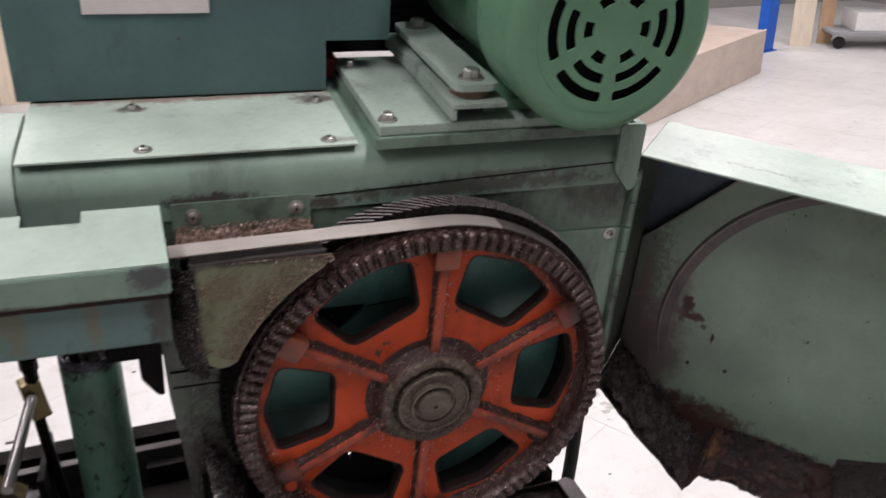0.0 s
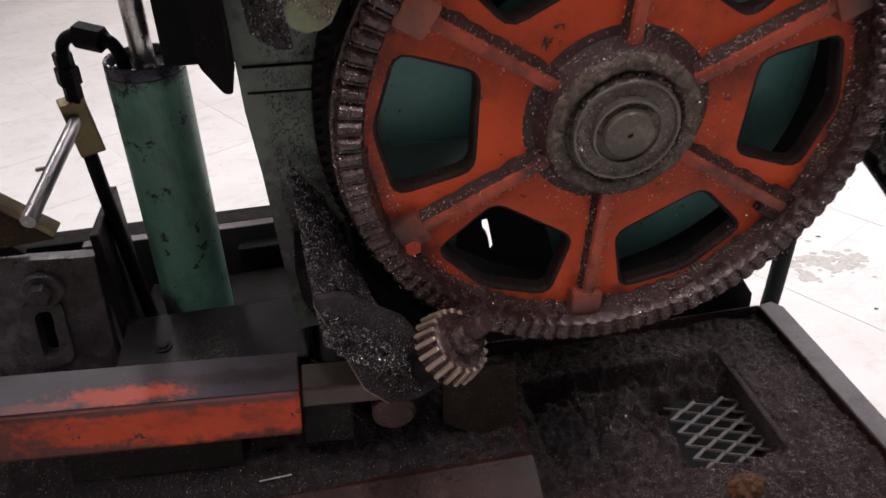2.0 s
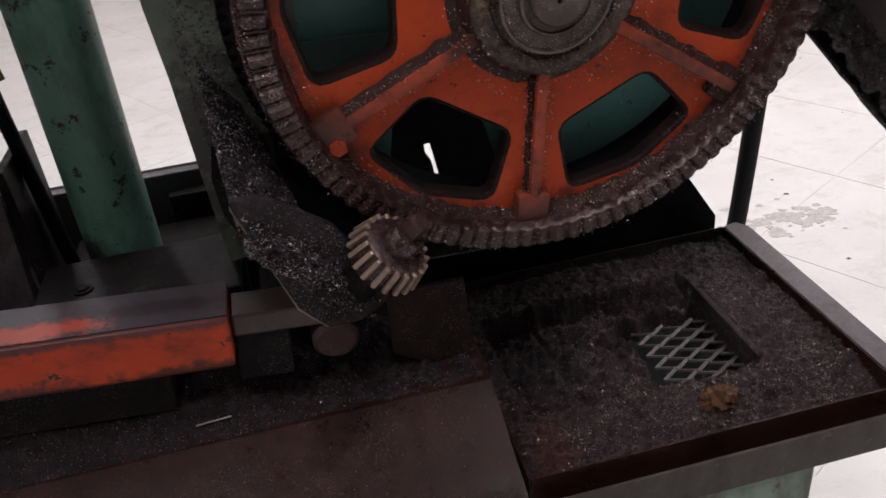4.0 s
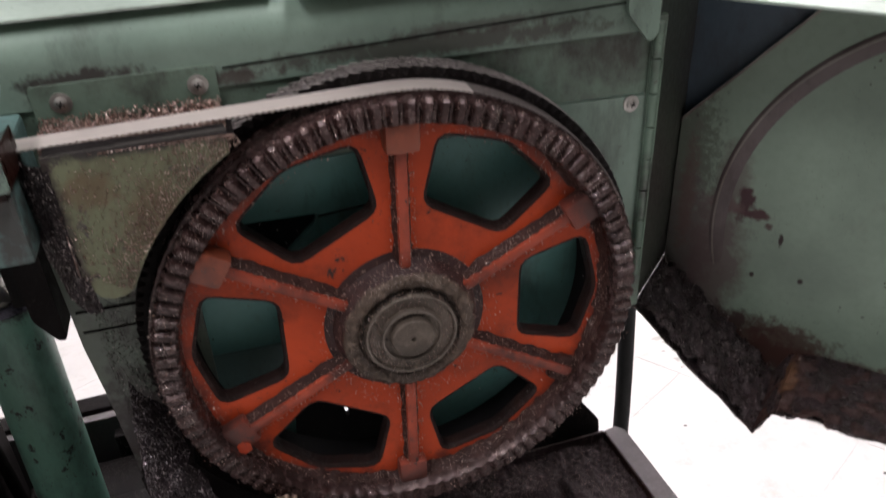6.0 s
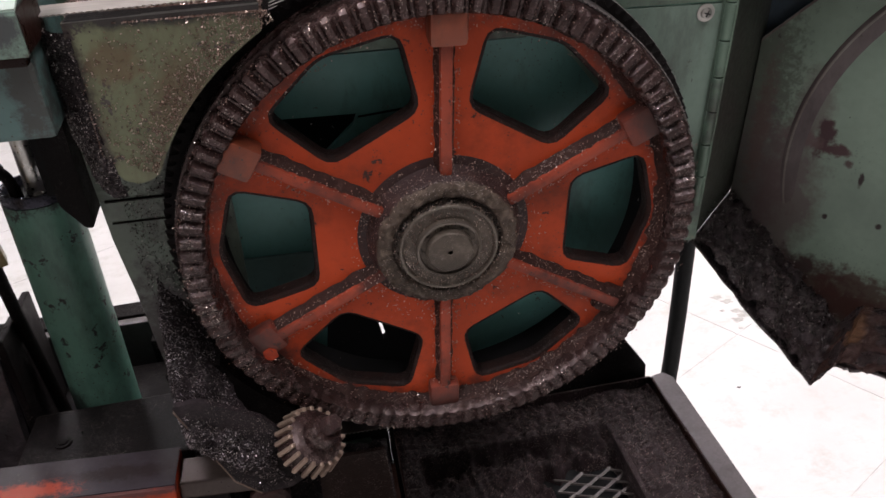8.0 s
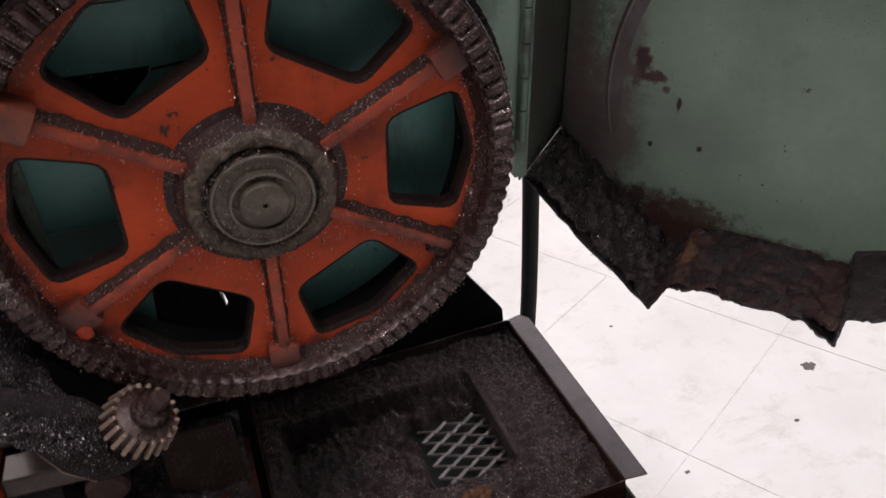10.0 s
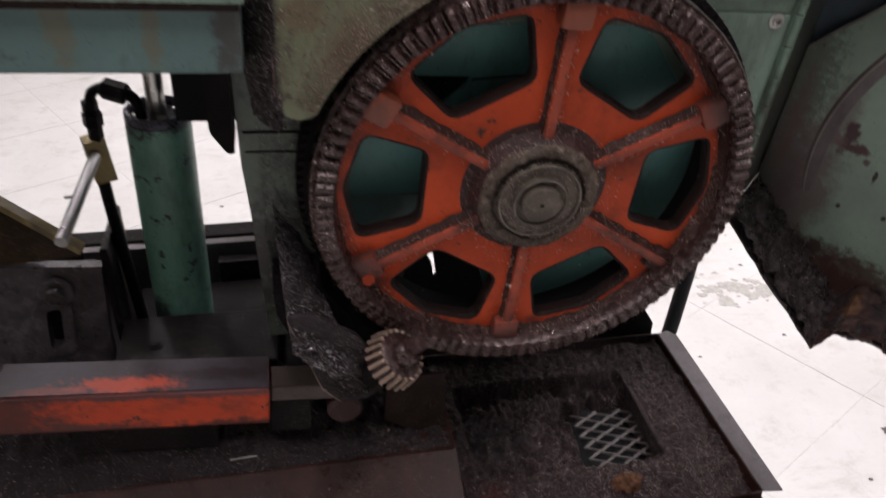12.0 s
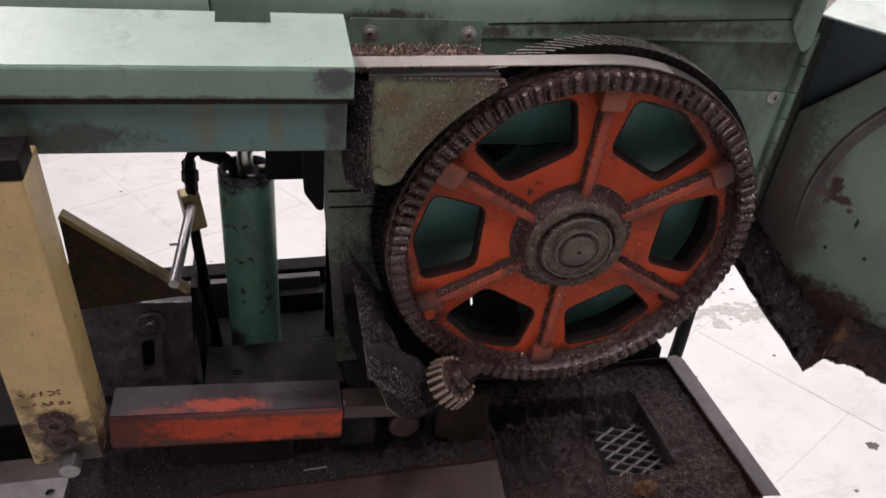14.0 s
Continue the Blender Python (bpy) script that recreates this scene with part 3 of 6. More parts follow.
def saw_head():
    head = thing("bandsaw_housing", HEAD, "sage green saw frame with greasy panels and rounded top beam", "saw frame")
    bm = bmesh.new()
    hole = [(-0.15, 0.1), (-0.066, 0.098), (-0.07, 0.088), (-0.1, 0.06), (-0.15, 0.05)]
    plate(bm, [(-0.306, 0.155), (-0.3, 0.0), (-0.285, -0.13), (-0.235, -0.2), (-0.125, -0.2), (-0.115, -0.108), (-0.045, -0.108), (-0.01, -0.215), (0.115, -0.215), (0.262, -0.04), (0.272, 0.18), (0.1, 0.18), (0.09, 0.155)], 0.102, 0.108, [hole])
    part("back_panel", bm, M_inner, head, "teal inner panel behind the wheel")
    bm = bmesh.new()
    box(bm, -0.225, -0.112, 0.0975, 0.1015, -0.106, -0.045, 0.001)
    part("inner_step", bm, M_teal, head)
    bm = bmesh.new()
    box(bm, -0.066, -0.012, 0.1005, 0.1018, 0.0, 0.0016, 0, pose(0, 0, 0.1, 0, -5, 0))
    part("panel_seam", bm, M_black, head)
    bm = bmesh.new()
    plate(bm, [(-0.306, 0.157), (0.09, 0.157), (0.1, 0.176), (0.272, 0.1725), (0.272, 0.236), (-0.306, 0.236)], 0.1, 0.106)
    part("upper_panel", bm, M_green_dirty, head)
    bm = bmesh.new()
    plate(bm, [(0.10, 0.1745), (0.272, 0.171), (0.272, -0.06), (0.235, -0.09), (0.2, 0.05)], 0.0985, 0.102)
    part("side_panel", bm, M_green, head)
    prof = [(0.097, 0.237)] + [(0.132 - 0.035 * math.cos(radians(a)), 0.27 + 0.035 * math.sin(radians(a))) for a in range(0, 91, 10)] + [(0.42, 0.305), (0.42, 0.237)]
    bm = bmesh.new()
    extrude_x(bm, prof, -0.42, 0.262)
    part("top_beam", bm, M_beam, head, smooth=35)
    bm = bmesh.new()
    box(bm, -0.128, 0.262, 0.0962, 0.0975, -0.0007, 0.0007, 0, pose(0, 0, 0.2575, 0, -2.0, 0))
    part("beam_seam", bm, M_dark, head)
    prof2 = [(0.094, 0.237)] + [(0.142 - 0.048 * math.cos(radians(a)), 0.266 + 0.043 * math.sin(radians(a))) for a in range(0, 91, 10)] + [(0.245, 0.309), (0.245, 0.237)]
    bm = bmesh.new()
    extrude_x(bm, prof2, -1.5, -0.422)
    part("left_top_cover", bm, M_mint, head, smooth=35)
    bm = bmesh.new()
    box(bm, -0.419, -0.078, 0.106, 0.274, 0.3055, 0.3085, 0.001)
    top = part("top_plate", bm, M_top, head, "bolted cover plate, lightened for the light from above")
    for x, y in ((-0.3, 0.122), (-0.108, 0.12), (-0.31, 0.245), (-0.1, 0.243)):
        screw(top, pose(x, y, 0.3085, -90), 0.0062)
    # end bracket by the hinge
    bm = bmesh.new()
    plate(bm, rounded([(0.238, 0.318), (0.272, 0.318), (0.273, 0.235), (0.264, 0.228), (0.24, 0.258)], 0.006), 0.088, 0.0935)
    box(bm, 0.2635, 0.2725, 0.094, 0.36, 0.236, 0.316, 0.001)
    part("end_bracket", bm, M_green, head)
    bm = bmesh.new()
    box(bm, 0.2725, 0.287, 0.0965, 0.125, -0.09, 0.25, 0.001)
    part("hinge_leaf", bm, M_green_dirty, head)
    # hinge knuckles
    for k in range(8):
        z = 0.245 - k * 0.036
        bm = bmesh.new()
        rod(bm, (0.2775, 0.094, z), (0.2775, 0.094, z - 0.0345), 0.005, 12)
        part("hinge_knuckle", bm, M_green_dirty, head, smooth=40)
    screw(head, pose(0.256, 0.098, 0.164), 0.0056)
    # strip behind the band with two screws, the chip ledge under it
    bm = bmesh.new()
    plate(bm, rounded([(-0.28, 0.225), (-0.134, 0.225), (-0.134, 0.257), (-0.28, 0.257)], 0.003), 0.095, 0.0995)
    strip = part("wiper_strip", bm, M_green_dirty, head)
    screw(strip, pose(-0.258, 0.095, 0.2415), 0.0058)
    screw(strip, pose(-0.15, 0.095, 0.242), 0.0058)
    bm = bmesh.new()
    box(bm, -0.276, -0.128, 0.055, 0.0945, 0.2, 0.212, 0.001)
    part("chip_ledge", bm, M_dark, head)
    # olive bracket plate beside the wheel
    loop = [(-0.268, 0.2315), (-0.133, 0.2335), (-0.134, 0.2205)] + arc(0.2525, 122, 155, 10) + [(-0.236, 0.1025), (-0.246, 0.1005), (-0.256, 0.105), (-0.262, 0.116), (-0.267, 0.146)]
    bm = bmesh.new()
    plate(bm, loop, 0.012, 0.017)
    part("bracket_plate", bm, M_olive, head, "olive bracket plate spattered with swarf")
    bm = bmesh.new()
    box(bm, -0.2675, -0.134, 0.0125, 0.03, 0.2255, 0.2315, 0.0025, Matrix.Translation((0, 0.0005, 0.0008)))
    part("bracket_flange", bm, M_dark, head)
    # chips caked down the plate's outer edge
    n, d = 70, 16
    vs, fs = [], []
    for i in range(n + 1):
        z = 0.225 - 0.135 * i / n
        x1 = -0.264 + 0.008 * max(0, (0.15 - z) / 0.06)
        for j in range(d + 1):
            x = x1 - 0.03 * (1 - j / d)
            p = Vector((x, 0.03, z))
            y = 0.0115 + 0.03 * (1 - j / d) ** 1.5 - 0.003 * (4 * j / d * (1 - j / d)) + 0.006 * noise.noise(p * 70) * (1 - (j / d) ** 4) + 0.003 * noise.noise(p * 200)
            vs.append((x, y, z))
    for i in range(n):
        for j in range(d):
            q = i * (d + 1) + j
            fs.append((q, q + 1, q + d + 2, q + d + 1))
    me = bpy.data.meshes.new("chip_crust")
    me.from_pydata(vs, [], fs)
    me.materials.append(M_guard)
    me.shade_smooth()
    crust = new("chip_crust", me)
    crust.parent = head
    tagged(crust, "dark crust of chips beside the bracket plate")
    # column, the guard below it and its bank of chips
    bm = bmesh.new()
    plate(bm, [(-0.308, 0.15), (-0.19, 0.15), (-0.19, -0.24), (-0.284, -0.25), (-0.291, -0.15), (-0.297, -0.06), (-0.303, 0.0)], 0.094, 0.1008)
    plate(bm, [(-0.308, 0.15), (-0.3, 0.15), (-0.296, 0.0), (-0.286, -0.08), (-0.272, -0.25), (-0.28, -0.25), (-0.293, -0.08), (-0.303, 0.0)], 0.1089, 0.16)
    column = part("column", bm, M_column, head)
    bm = bmesh.new()
    box(bm, -0.2995, -0.232, 0.0915, 0.0938, 0.04, 0.0416, 0.0003)
    box(bm, -0.2985, -0.232, 0.0925, 0.0938, 0.0165, 0.018, 0.0003)
    part("seam", bm, M_dark, column)
    bm = bmesh.new()
    plate(bm, [(-0.277, -0.125), (-0.274, -0.16), (-0.232, -0.262), (-0.185, -0.285), (-0.15, -0.262)] + arc(0.2545, 236, 208, 8), 0.035, 0.092)
    part("guard_body", bm, M_dark, head)
    def swing(bm):
        for v in bm.verts:
            v.co.y += (v.co.x + 0.262) * 0.2
        return bm
    loop = rounded([(-0.263, -0.11), (-0.262, -0.116), (-0.227, -0.229), (-0.205, -0.258), (-0.176, -0.264), (-0.15, -0.25), (-0.14, -0.215), (-0.17, -0.19), (-0.19, -0.155), (-0.24, -0.112)], 0.004, 3)
    bm = bmesh.new()
    plate(bm, loop, -0.024, -0.018)
    part("wheel_guard", swing(bm), M_guard, head, "flat guard plate under greasy swarf")
    bm = bmesh.new()
    plate(bm, [(-0.2632, -0.116), (-0.2625, -0.116), (-0.2275, -0.2295), (-0.206, -0.2585), (-0.205, -0.258), (-0.2266, -0.229)], -0.0248, -0.0178)
    part("guard_edge", swing(bm), M_pinion, head, "bare rubbed edge of the guard")
    bm = bmesh.new()
    rod(bm, (-0.2, -0.012, -0.279), (-0.2, 0.05, -0.279), 0.021, 28, bev=0.004)
    part("bearing_boss", bm, M_boss, head, smooth=40)
    bm = bmesh.new()
    lathe(bm, [(0.03, 0.05), (0.031, 0.022), (0.037, 0.02), (0.039, 0.05)], 40, Matrix.Translation((-0.206, 0, -0.285)))
    part("bearing_collar", bm, M_dark, head, smooth=40)
    # chips piled in the corner between column, guard plate and wheel
    n, d = 130, 64
    vs, fs = [], []
    for i in range(n + 1):
        t = i / n
        out, low = bank_edges(t)
        for j in range(d + 1):
            w = j / d
            p = out.lerp(low, w)
            lift = (0.008 + 0.005 * min(1, 6 * t)) * (4 * w * (1 - w)) ** 0.6
            lift += 0.008 * noise.noise(p * 45) + 0.006 * noise.noise(p * 120) + 0.003 * noise.noise(p * 300)
            vs.append(p + Vector((0, -max(lift, -0.001), 0)))
    for i in range(n):
        for j in range(d):
            q = i * (d + 1) + j
            fs.append((q, q + 1, q + d + 2, q + d + 1))
    me = bpy.data.meshes.new("chip_bank")
    me.from_pydata(vs, [], fs)
    me.materials.append(M_guard)
    me.shade_smooth()
    bank = new("chip_bank", me)
    bank.parent = head
    tagged(bank, "greasy bank of packed steel chips")
    # black sheet added as a dark backing behind the wheel windows
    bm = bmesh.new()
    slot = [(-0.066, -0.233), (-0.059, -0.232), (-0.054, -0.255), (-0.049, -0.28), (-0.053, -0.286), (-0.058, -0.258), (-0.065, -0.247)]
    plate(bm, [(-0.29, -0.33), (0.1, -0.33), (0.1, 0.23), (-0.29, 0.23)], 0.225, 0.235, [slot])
    part("window_backing", bm, M_black, head)
    bm = bmesh.new()
    box(bm, -0.372, -0.308, 0.165, 0.24, 0.012, 0.151, 0.003)
    part("block", bm, M_black, head)
    bm = bmesh.new()
    plate(bm, rounded([(-0.33, 0.148), (-0.307, 0.148), (-0.307, 0.03), (-0.314, 0.03), (-0.33, 0.055)], 0.006), 0.07, 0.115)
    part("side_cover", bm, M_dark, head)
    # beam under the band cover
    bm = bmesh.new()
    box(bm, -1.5, -0.29, 0.0, 0.1, 0.152, 0.2365, 0.004)
    part("front_beam", bm, M_teal, head, "blue-green beam with oil runs")
    return head


head = saw_head()


def band_wheel():
    wheel = thing("flywheel", HEAD, "large cast wheel with orange spokes and greasy gear teeth", "wheel")
    first = 88.5
    # web with six windows
    holes = []
    for k in range(6):
        c = radians(first + 30 + 60 * k)
        pts = []
        for r, a in ((0.128, -19.5), (0.193, -18.5), (0.2, 0), (0.193, 18.5), (0.128, 19.5)):
            pts.append((r * math.cos(c + radians(a)), r * math.sin(c + radians(a))))
        holes.append(rounded(pts, 0.011, 3)[::-1])
    bm = bmesh.new()
    plate(bm, arc(0.219, 0, 354, 59), 0.04, 0.056, [arc(0.03, 0, 330, 11), *holes])
    bmesh.ops.bevel(bm, geom=[e for e in bm.edges if e.calc_face_angle(0) > 0.8 and abs(e.verts[0].co.y - 0.04) < 1e-4 and abs(e.verts[1].co.y - 0.04) < 1e-4], offset=0.004, segments=2, profile=0.5, affect="EDGES", clamp_overlap=True)
    bmesh.ops.recalc_face_normals(bm, faces=bm.faces)
    for face in bm.faces:
        face.normal_update()
        face.material_index = 0 if abs(face.normal.y) > 0.97 else 1
    web = part("web", bm, M_orange, wheel, "orange painted web with six windows")
    web.data.materials.append(M_edge)
    for k in range(6):
        a = first + 60 * k
        m = pose(0, 0, 0, 0, -a, 0)
        bm = bmesh.new()
        box(bm, 0.066, 0.205, 0.027, 0.044, -0.0055, 0.0055, 0.0035, m)
        rib = part("rib", bm, M_rib, wheel, smooth=40)
        # greasy chips packed along the flanks that catch them
        for side in (1, -1):
            lean = side * math.cos(radians(a))
            if lean < -0.3:
                continue
            n, d = 60, 8
            vs, fs = [], []
            for i in range(n + 1):
                x = 0.07 + 0.128 * i / n
                wide = (0.0085 if lean > 0.3 else 0.0055) * (1 + 0.35 * noise.noise((x * 70, k, side)))
                for j in range(d + 1):
                    w = j / d
                    z = side * (0.0035 + wide * w)
                    y = 0.0285 + 0.0122 * w ** 1.3 + 0.0016 * noise.noise((x * 180, z * 180, k)) * (1 - w ** 4)
                    vs.append(m @ Vector((x, y, z)))
            for i in range(n):
                for j in range(d):
                    q = i * (d + 1) + j
                    fs.append((q, q + 1, q + d + 2, q + d + 1))
            me = bpy.data.meshes.new("grease_fillet")
            me.from_pydata(vs, [], fs)
            me.materials.append(M_cake)
            me.shade_smooth()
            ob = new("grease_fillet", me)
            ob.parent = rib
        bm = bmesh.new()
        tall = (0.021, 0.019, 0.026, 0.025, 0.03, 0.0235)[k]
        box(bm, 0.184, 0.2135, tall, 0.044, -0.0165, 0.0145, 0.005, m)
        part("pad", bm, (M_pad, M_pad, M_rib, M_rib, M_cake, M_rib)[k], wheel, smooth=40)
    bm = bmesh.new()
    plate(bm, [(0.0, 0.004), (0.006, 0.008), (0.013, 0.005), (0.014, -0.004), (0.007, -0.008), (0.001, -0.005)], 0.0252, 0.0258)
    bmesh.ops.transform(bm, matrix=Matrix.Translation((-0.181, 0, -0.107)), verts=bm.verts)
    part("paint_patch", bm, M_orange_bar, wheel, "bare patch of orange paint")
    # toothed front ring, its gullets half filled with grease low down
    n_teeth, steps = 98, 8
    bm = bmesh.new()
    rings = []
    prof = [(0.209, 0.041, 0.041), (0.2115, 0.0195, 0.0215), (0.214, 0.015, 0.0205), (0.2315, 0.0148, 0.0212), (0.2346, 0.018, 0.0225), (0.235, 0.0275, 0.0275)]
    shape = (0.0, 0.0, 0.6, 1.0, 1.0, 0.95, 0.9, 0.45)
    for k in range(n_teeth * steps):
        a = 2 * math.pi * k / (n_teeth * steps)
        fill = min(1.0, max(0.0, (-math.sin(a - 0.1) + 0.35) / 0.7))
        worn = 0.12 * noise.noise((9 * math.cos(a), 9 * math.sin(a), 3))
        up = shape[k % steps]
        face = up + (1 - up) * max(0.0, min(0.75, 0.62 * fill + worn))
        ring = []
        for r, lo, hi in prof:
            q = r - (0.0034 * (1 - up) if r > 0.2335 else 0)
            ring.append(bm.verts.new((q * math.cos(a), lo * face + hi * (1 - face), q * math.sin(a))))
        rings.append(ring)
    for k, a in enumerate(rings):
        b = rings[(k + 1) % len(rings)]
        for i in range(len(prof) - 1):
            bm.faces.new((a[i], a[i + 1], b[i + 1], b[i]))
    part("gear_ring", bm, M_gear, wheel, "greasy toothed ring", smooth=32)
    # grease caked where the web meets the ring, thickest low on the right
    n, d = 420, 14
    vs, fs = [], []
    for k in range(n):
        a = 2 * math.pi * k / n
        c, s = math.cos(a), math.sin(a)
        much = min(1.0, max(0.0, 0.45 - 0.75 * math.sin(a - 0.75)))
        inner = 0.2078 - 0.007 * much + 0.004 * noise.noise((7 * c, 7 * s, 1)) + 0.003 * noise.noise((25 * c, 25 * s, 2))
        for j in range(d + 1):
            w = j / d
            r = inner + (0.2125 - inner) * w
            lump = 0.0035 * noise.noise((r * c * 90, r * s * 90, 5)) + 0.002 * noise.noise((r * c * 220, r * s * 220, 6))
            y = 0.0405 - w ** 2.2 * (0.012 + 0.007 * much) + lump * w ** 0.5 * (0.4 + much) * (1 - w ** 6)
            vs.append((r * c, y, r * s))
    for k in range(n):
        for j in range(d):
            q, p = k * (d + 1) + j, ((k + 1) % n) * (d + 1) + j
            fs.append((q, q + 1, p + 1, p))
    me = bpy.data.meshes.new("rim_grease")
    me.from_pydata(vs, [], fs)
    me.materials.append(M_cake)
    me.shade_smooth()
    ob = new("rim_grease", me)
    ob.parent = wheel
    tagged(ob, "caked brown grease round the web")
    # rim that carries the band
    bm = bmesh.new()
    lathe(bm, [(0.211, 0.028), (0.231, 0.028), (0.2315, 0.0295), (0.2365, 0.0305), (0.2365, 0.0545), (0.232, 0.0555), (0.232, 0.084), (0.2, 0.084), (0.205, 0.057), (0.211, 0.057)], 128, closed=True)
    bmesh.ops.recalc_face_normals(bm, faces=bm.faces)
    # Inner rim faces painted black for the unlit space seen through the windows.
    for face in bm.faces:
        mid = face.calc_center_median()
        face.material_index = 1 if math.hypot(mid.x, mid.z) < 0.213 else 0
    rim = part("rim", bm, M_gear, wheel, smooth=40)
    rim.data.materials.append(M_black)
    # skew teeth of the rear ring
    n_teeth, steps, layers = 144, 5, 6
    bm = bmesh.new()
    grid = []
    for j in range(layers + 1):
        y = 0.0575 + 0.0265 * j / layers
        row = []
        for k in range(n_teeth * steps):
            a = 2 * math.pi * (k + steps * 3.4 * j / layers) / (n_teeth * steps)
            r = (0.241, 0.241, 0.2425, 0.2482, 0.2478)[k % steps]
            row.append(bm.verts.new((r * math.cos(a), y, r * math.sin(a))))
        grid.append(row)
    n = n_teeth * steps
    for j in range(layers):
        for k in range(n):
            f = bm.faces.new((grid[j][k], grid[j][(k + 1) % n], grid[j + 1][(k + 1) % n], grid[j + 1][k]))
            # Sheen put into colour: lands and one flank pale across the upper arc only.
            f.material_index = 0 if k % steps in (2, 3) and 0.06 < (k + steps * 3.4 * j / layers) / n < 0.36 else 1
    for y, row in ((0.0575, grid[0]), (0.084, grid[-1])):
        inner = [bm.verts.new((0.2315 * math.cos(2 * math.pi * k / n), y, 0.2315 * math.sin(2 * math.pi * k / n))) for k in range(n)]
        for k in range(n):
            bm.faces.new((row[k], row[(k + 1) % n], inner[(k + 1) % n], inner[k])).material_index = 1
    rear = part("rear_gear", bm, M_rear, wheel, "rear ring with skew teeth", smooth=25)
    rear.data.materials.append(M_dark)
    # hub
    bm = bmesh.new()
    lathe(bm, [(0.028, 0.05), (0.082, 0.0405), (0.072, 0.038), (0.067, 0.03), (0.066, 0.0225), (0.064, 0.0205), (0.05, 0.0205), (0.05, 0.06), (0.028, 0.06)], 96, closed=True)
    part("boss", bm, M_boss, wheel, smooth=40)
    bm = bmesh.new()
    lathe(bm, [(0.062, 0.0215), (0.0605, 0.0195), (0.05, 0.0195), (0.0485, 0.0225), (0.0465, 0.0225), (0.0455, 0.0145), (0.0445, 0.013), (0.0422, 0.013), (0.041, 0.0158),
               (0.0305, 0.0158), (0.0297, 0.0115), (0.0287, 0.0105), (0.0272, 0.0105), (0.0265, 0.0128), (0.0214, 0.0128), (0.0208, 0.0072), (0.0196, 0.006), (0.0024, 0.0058), (0.0019, 0.0095), (0, 0.0095)], 96)
    cap = part("bearing_cap", bm, M_hub, wheel, "greasy steel bearing cap with stepped rings", smooth=30)
    bm = bmesh.new()
    lathe(bm, [(0.0445, 0.0145), (0.0443, 0.0127), (0.043, 0.0126), (0.0426, 0.0145)], 96)
    part("bright_ring", bm, M_lip, cap, "rubbed bright ring", smooth=40)
    bm = bmesh.new()
    prev = None
    for k in range(41):
        a = radians(38 + 190 * k / 40)
        ring = [bm.verts.new((r * math.cos(a), y, r * math.sin(a))) for r, y in ((0.0299, 0.0125), (0.0295, 0.01), (0.0275, 0.0098), (0.027, 0.0125))]
        if prev:
            for i in range(3):
                bm.faces.new((prev[i], prev[i + 1], ring[i + 1], ring[i]))
        prev = ring
    part("bright_ring", bm, M_lip, cap, "rubbed bright ring", smooth=40)
    # scalloped crust of grease round the cap
    n, d = 260, 16
    vs, fs = [], []
    for k in range(n):
        c, s = math.cos(2 * math.pi * k / n), math.sin(2 * math.pi * k / n)
        edge = 0.065 + 0.0022 * noise.noise((6 * c, 6 * s, 4)) + 0.002 * noise.noise((14 * c, 14 * s, 8))
        for j in range(d + 1):
            w = j / d
            r = 0.0495 + (edge - 0.0495) * w
            bump = 0.0026 * noise.noise((r * c * 120, r * s * 120, 1)) + 0.0016 * noise.noise((r * c * 280, r * s * 280, 2))
            vs.append((r * c, 0.0205 - 0.0042 * (4 * w * (1 - w)) ** 0.5 + bump * (1 - w ** 8), r * s))
    for k in range(n):
        for j in range(d):
            q, p = k * (d + 1) + j, ((k + 1) % n) * (d + 1) + j
            fs.append((q, q + 1, p + 1, p))
    me = bpy.data.meshes.new("grease_crust")
    me.from_pydata(vs, [], fs)
    me.materials.append(M_crust)
    me.shade_smooth()
    ob = new("grease_crust", me)
    ob.parent = cap
    tagged(ob, "scalloped crust of pale dried grease")
    # axle into the frame
    bm = bmesh.new()
    rod(bm, (0, 0.058, 0), (0, 0.104, 0), 0.045, 32)
    part("axle", bm, M_dark, wheel, smooth=40)
    return wheel


wheel = band_wheel()


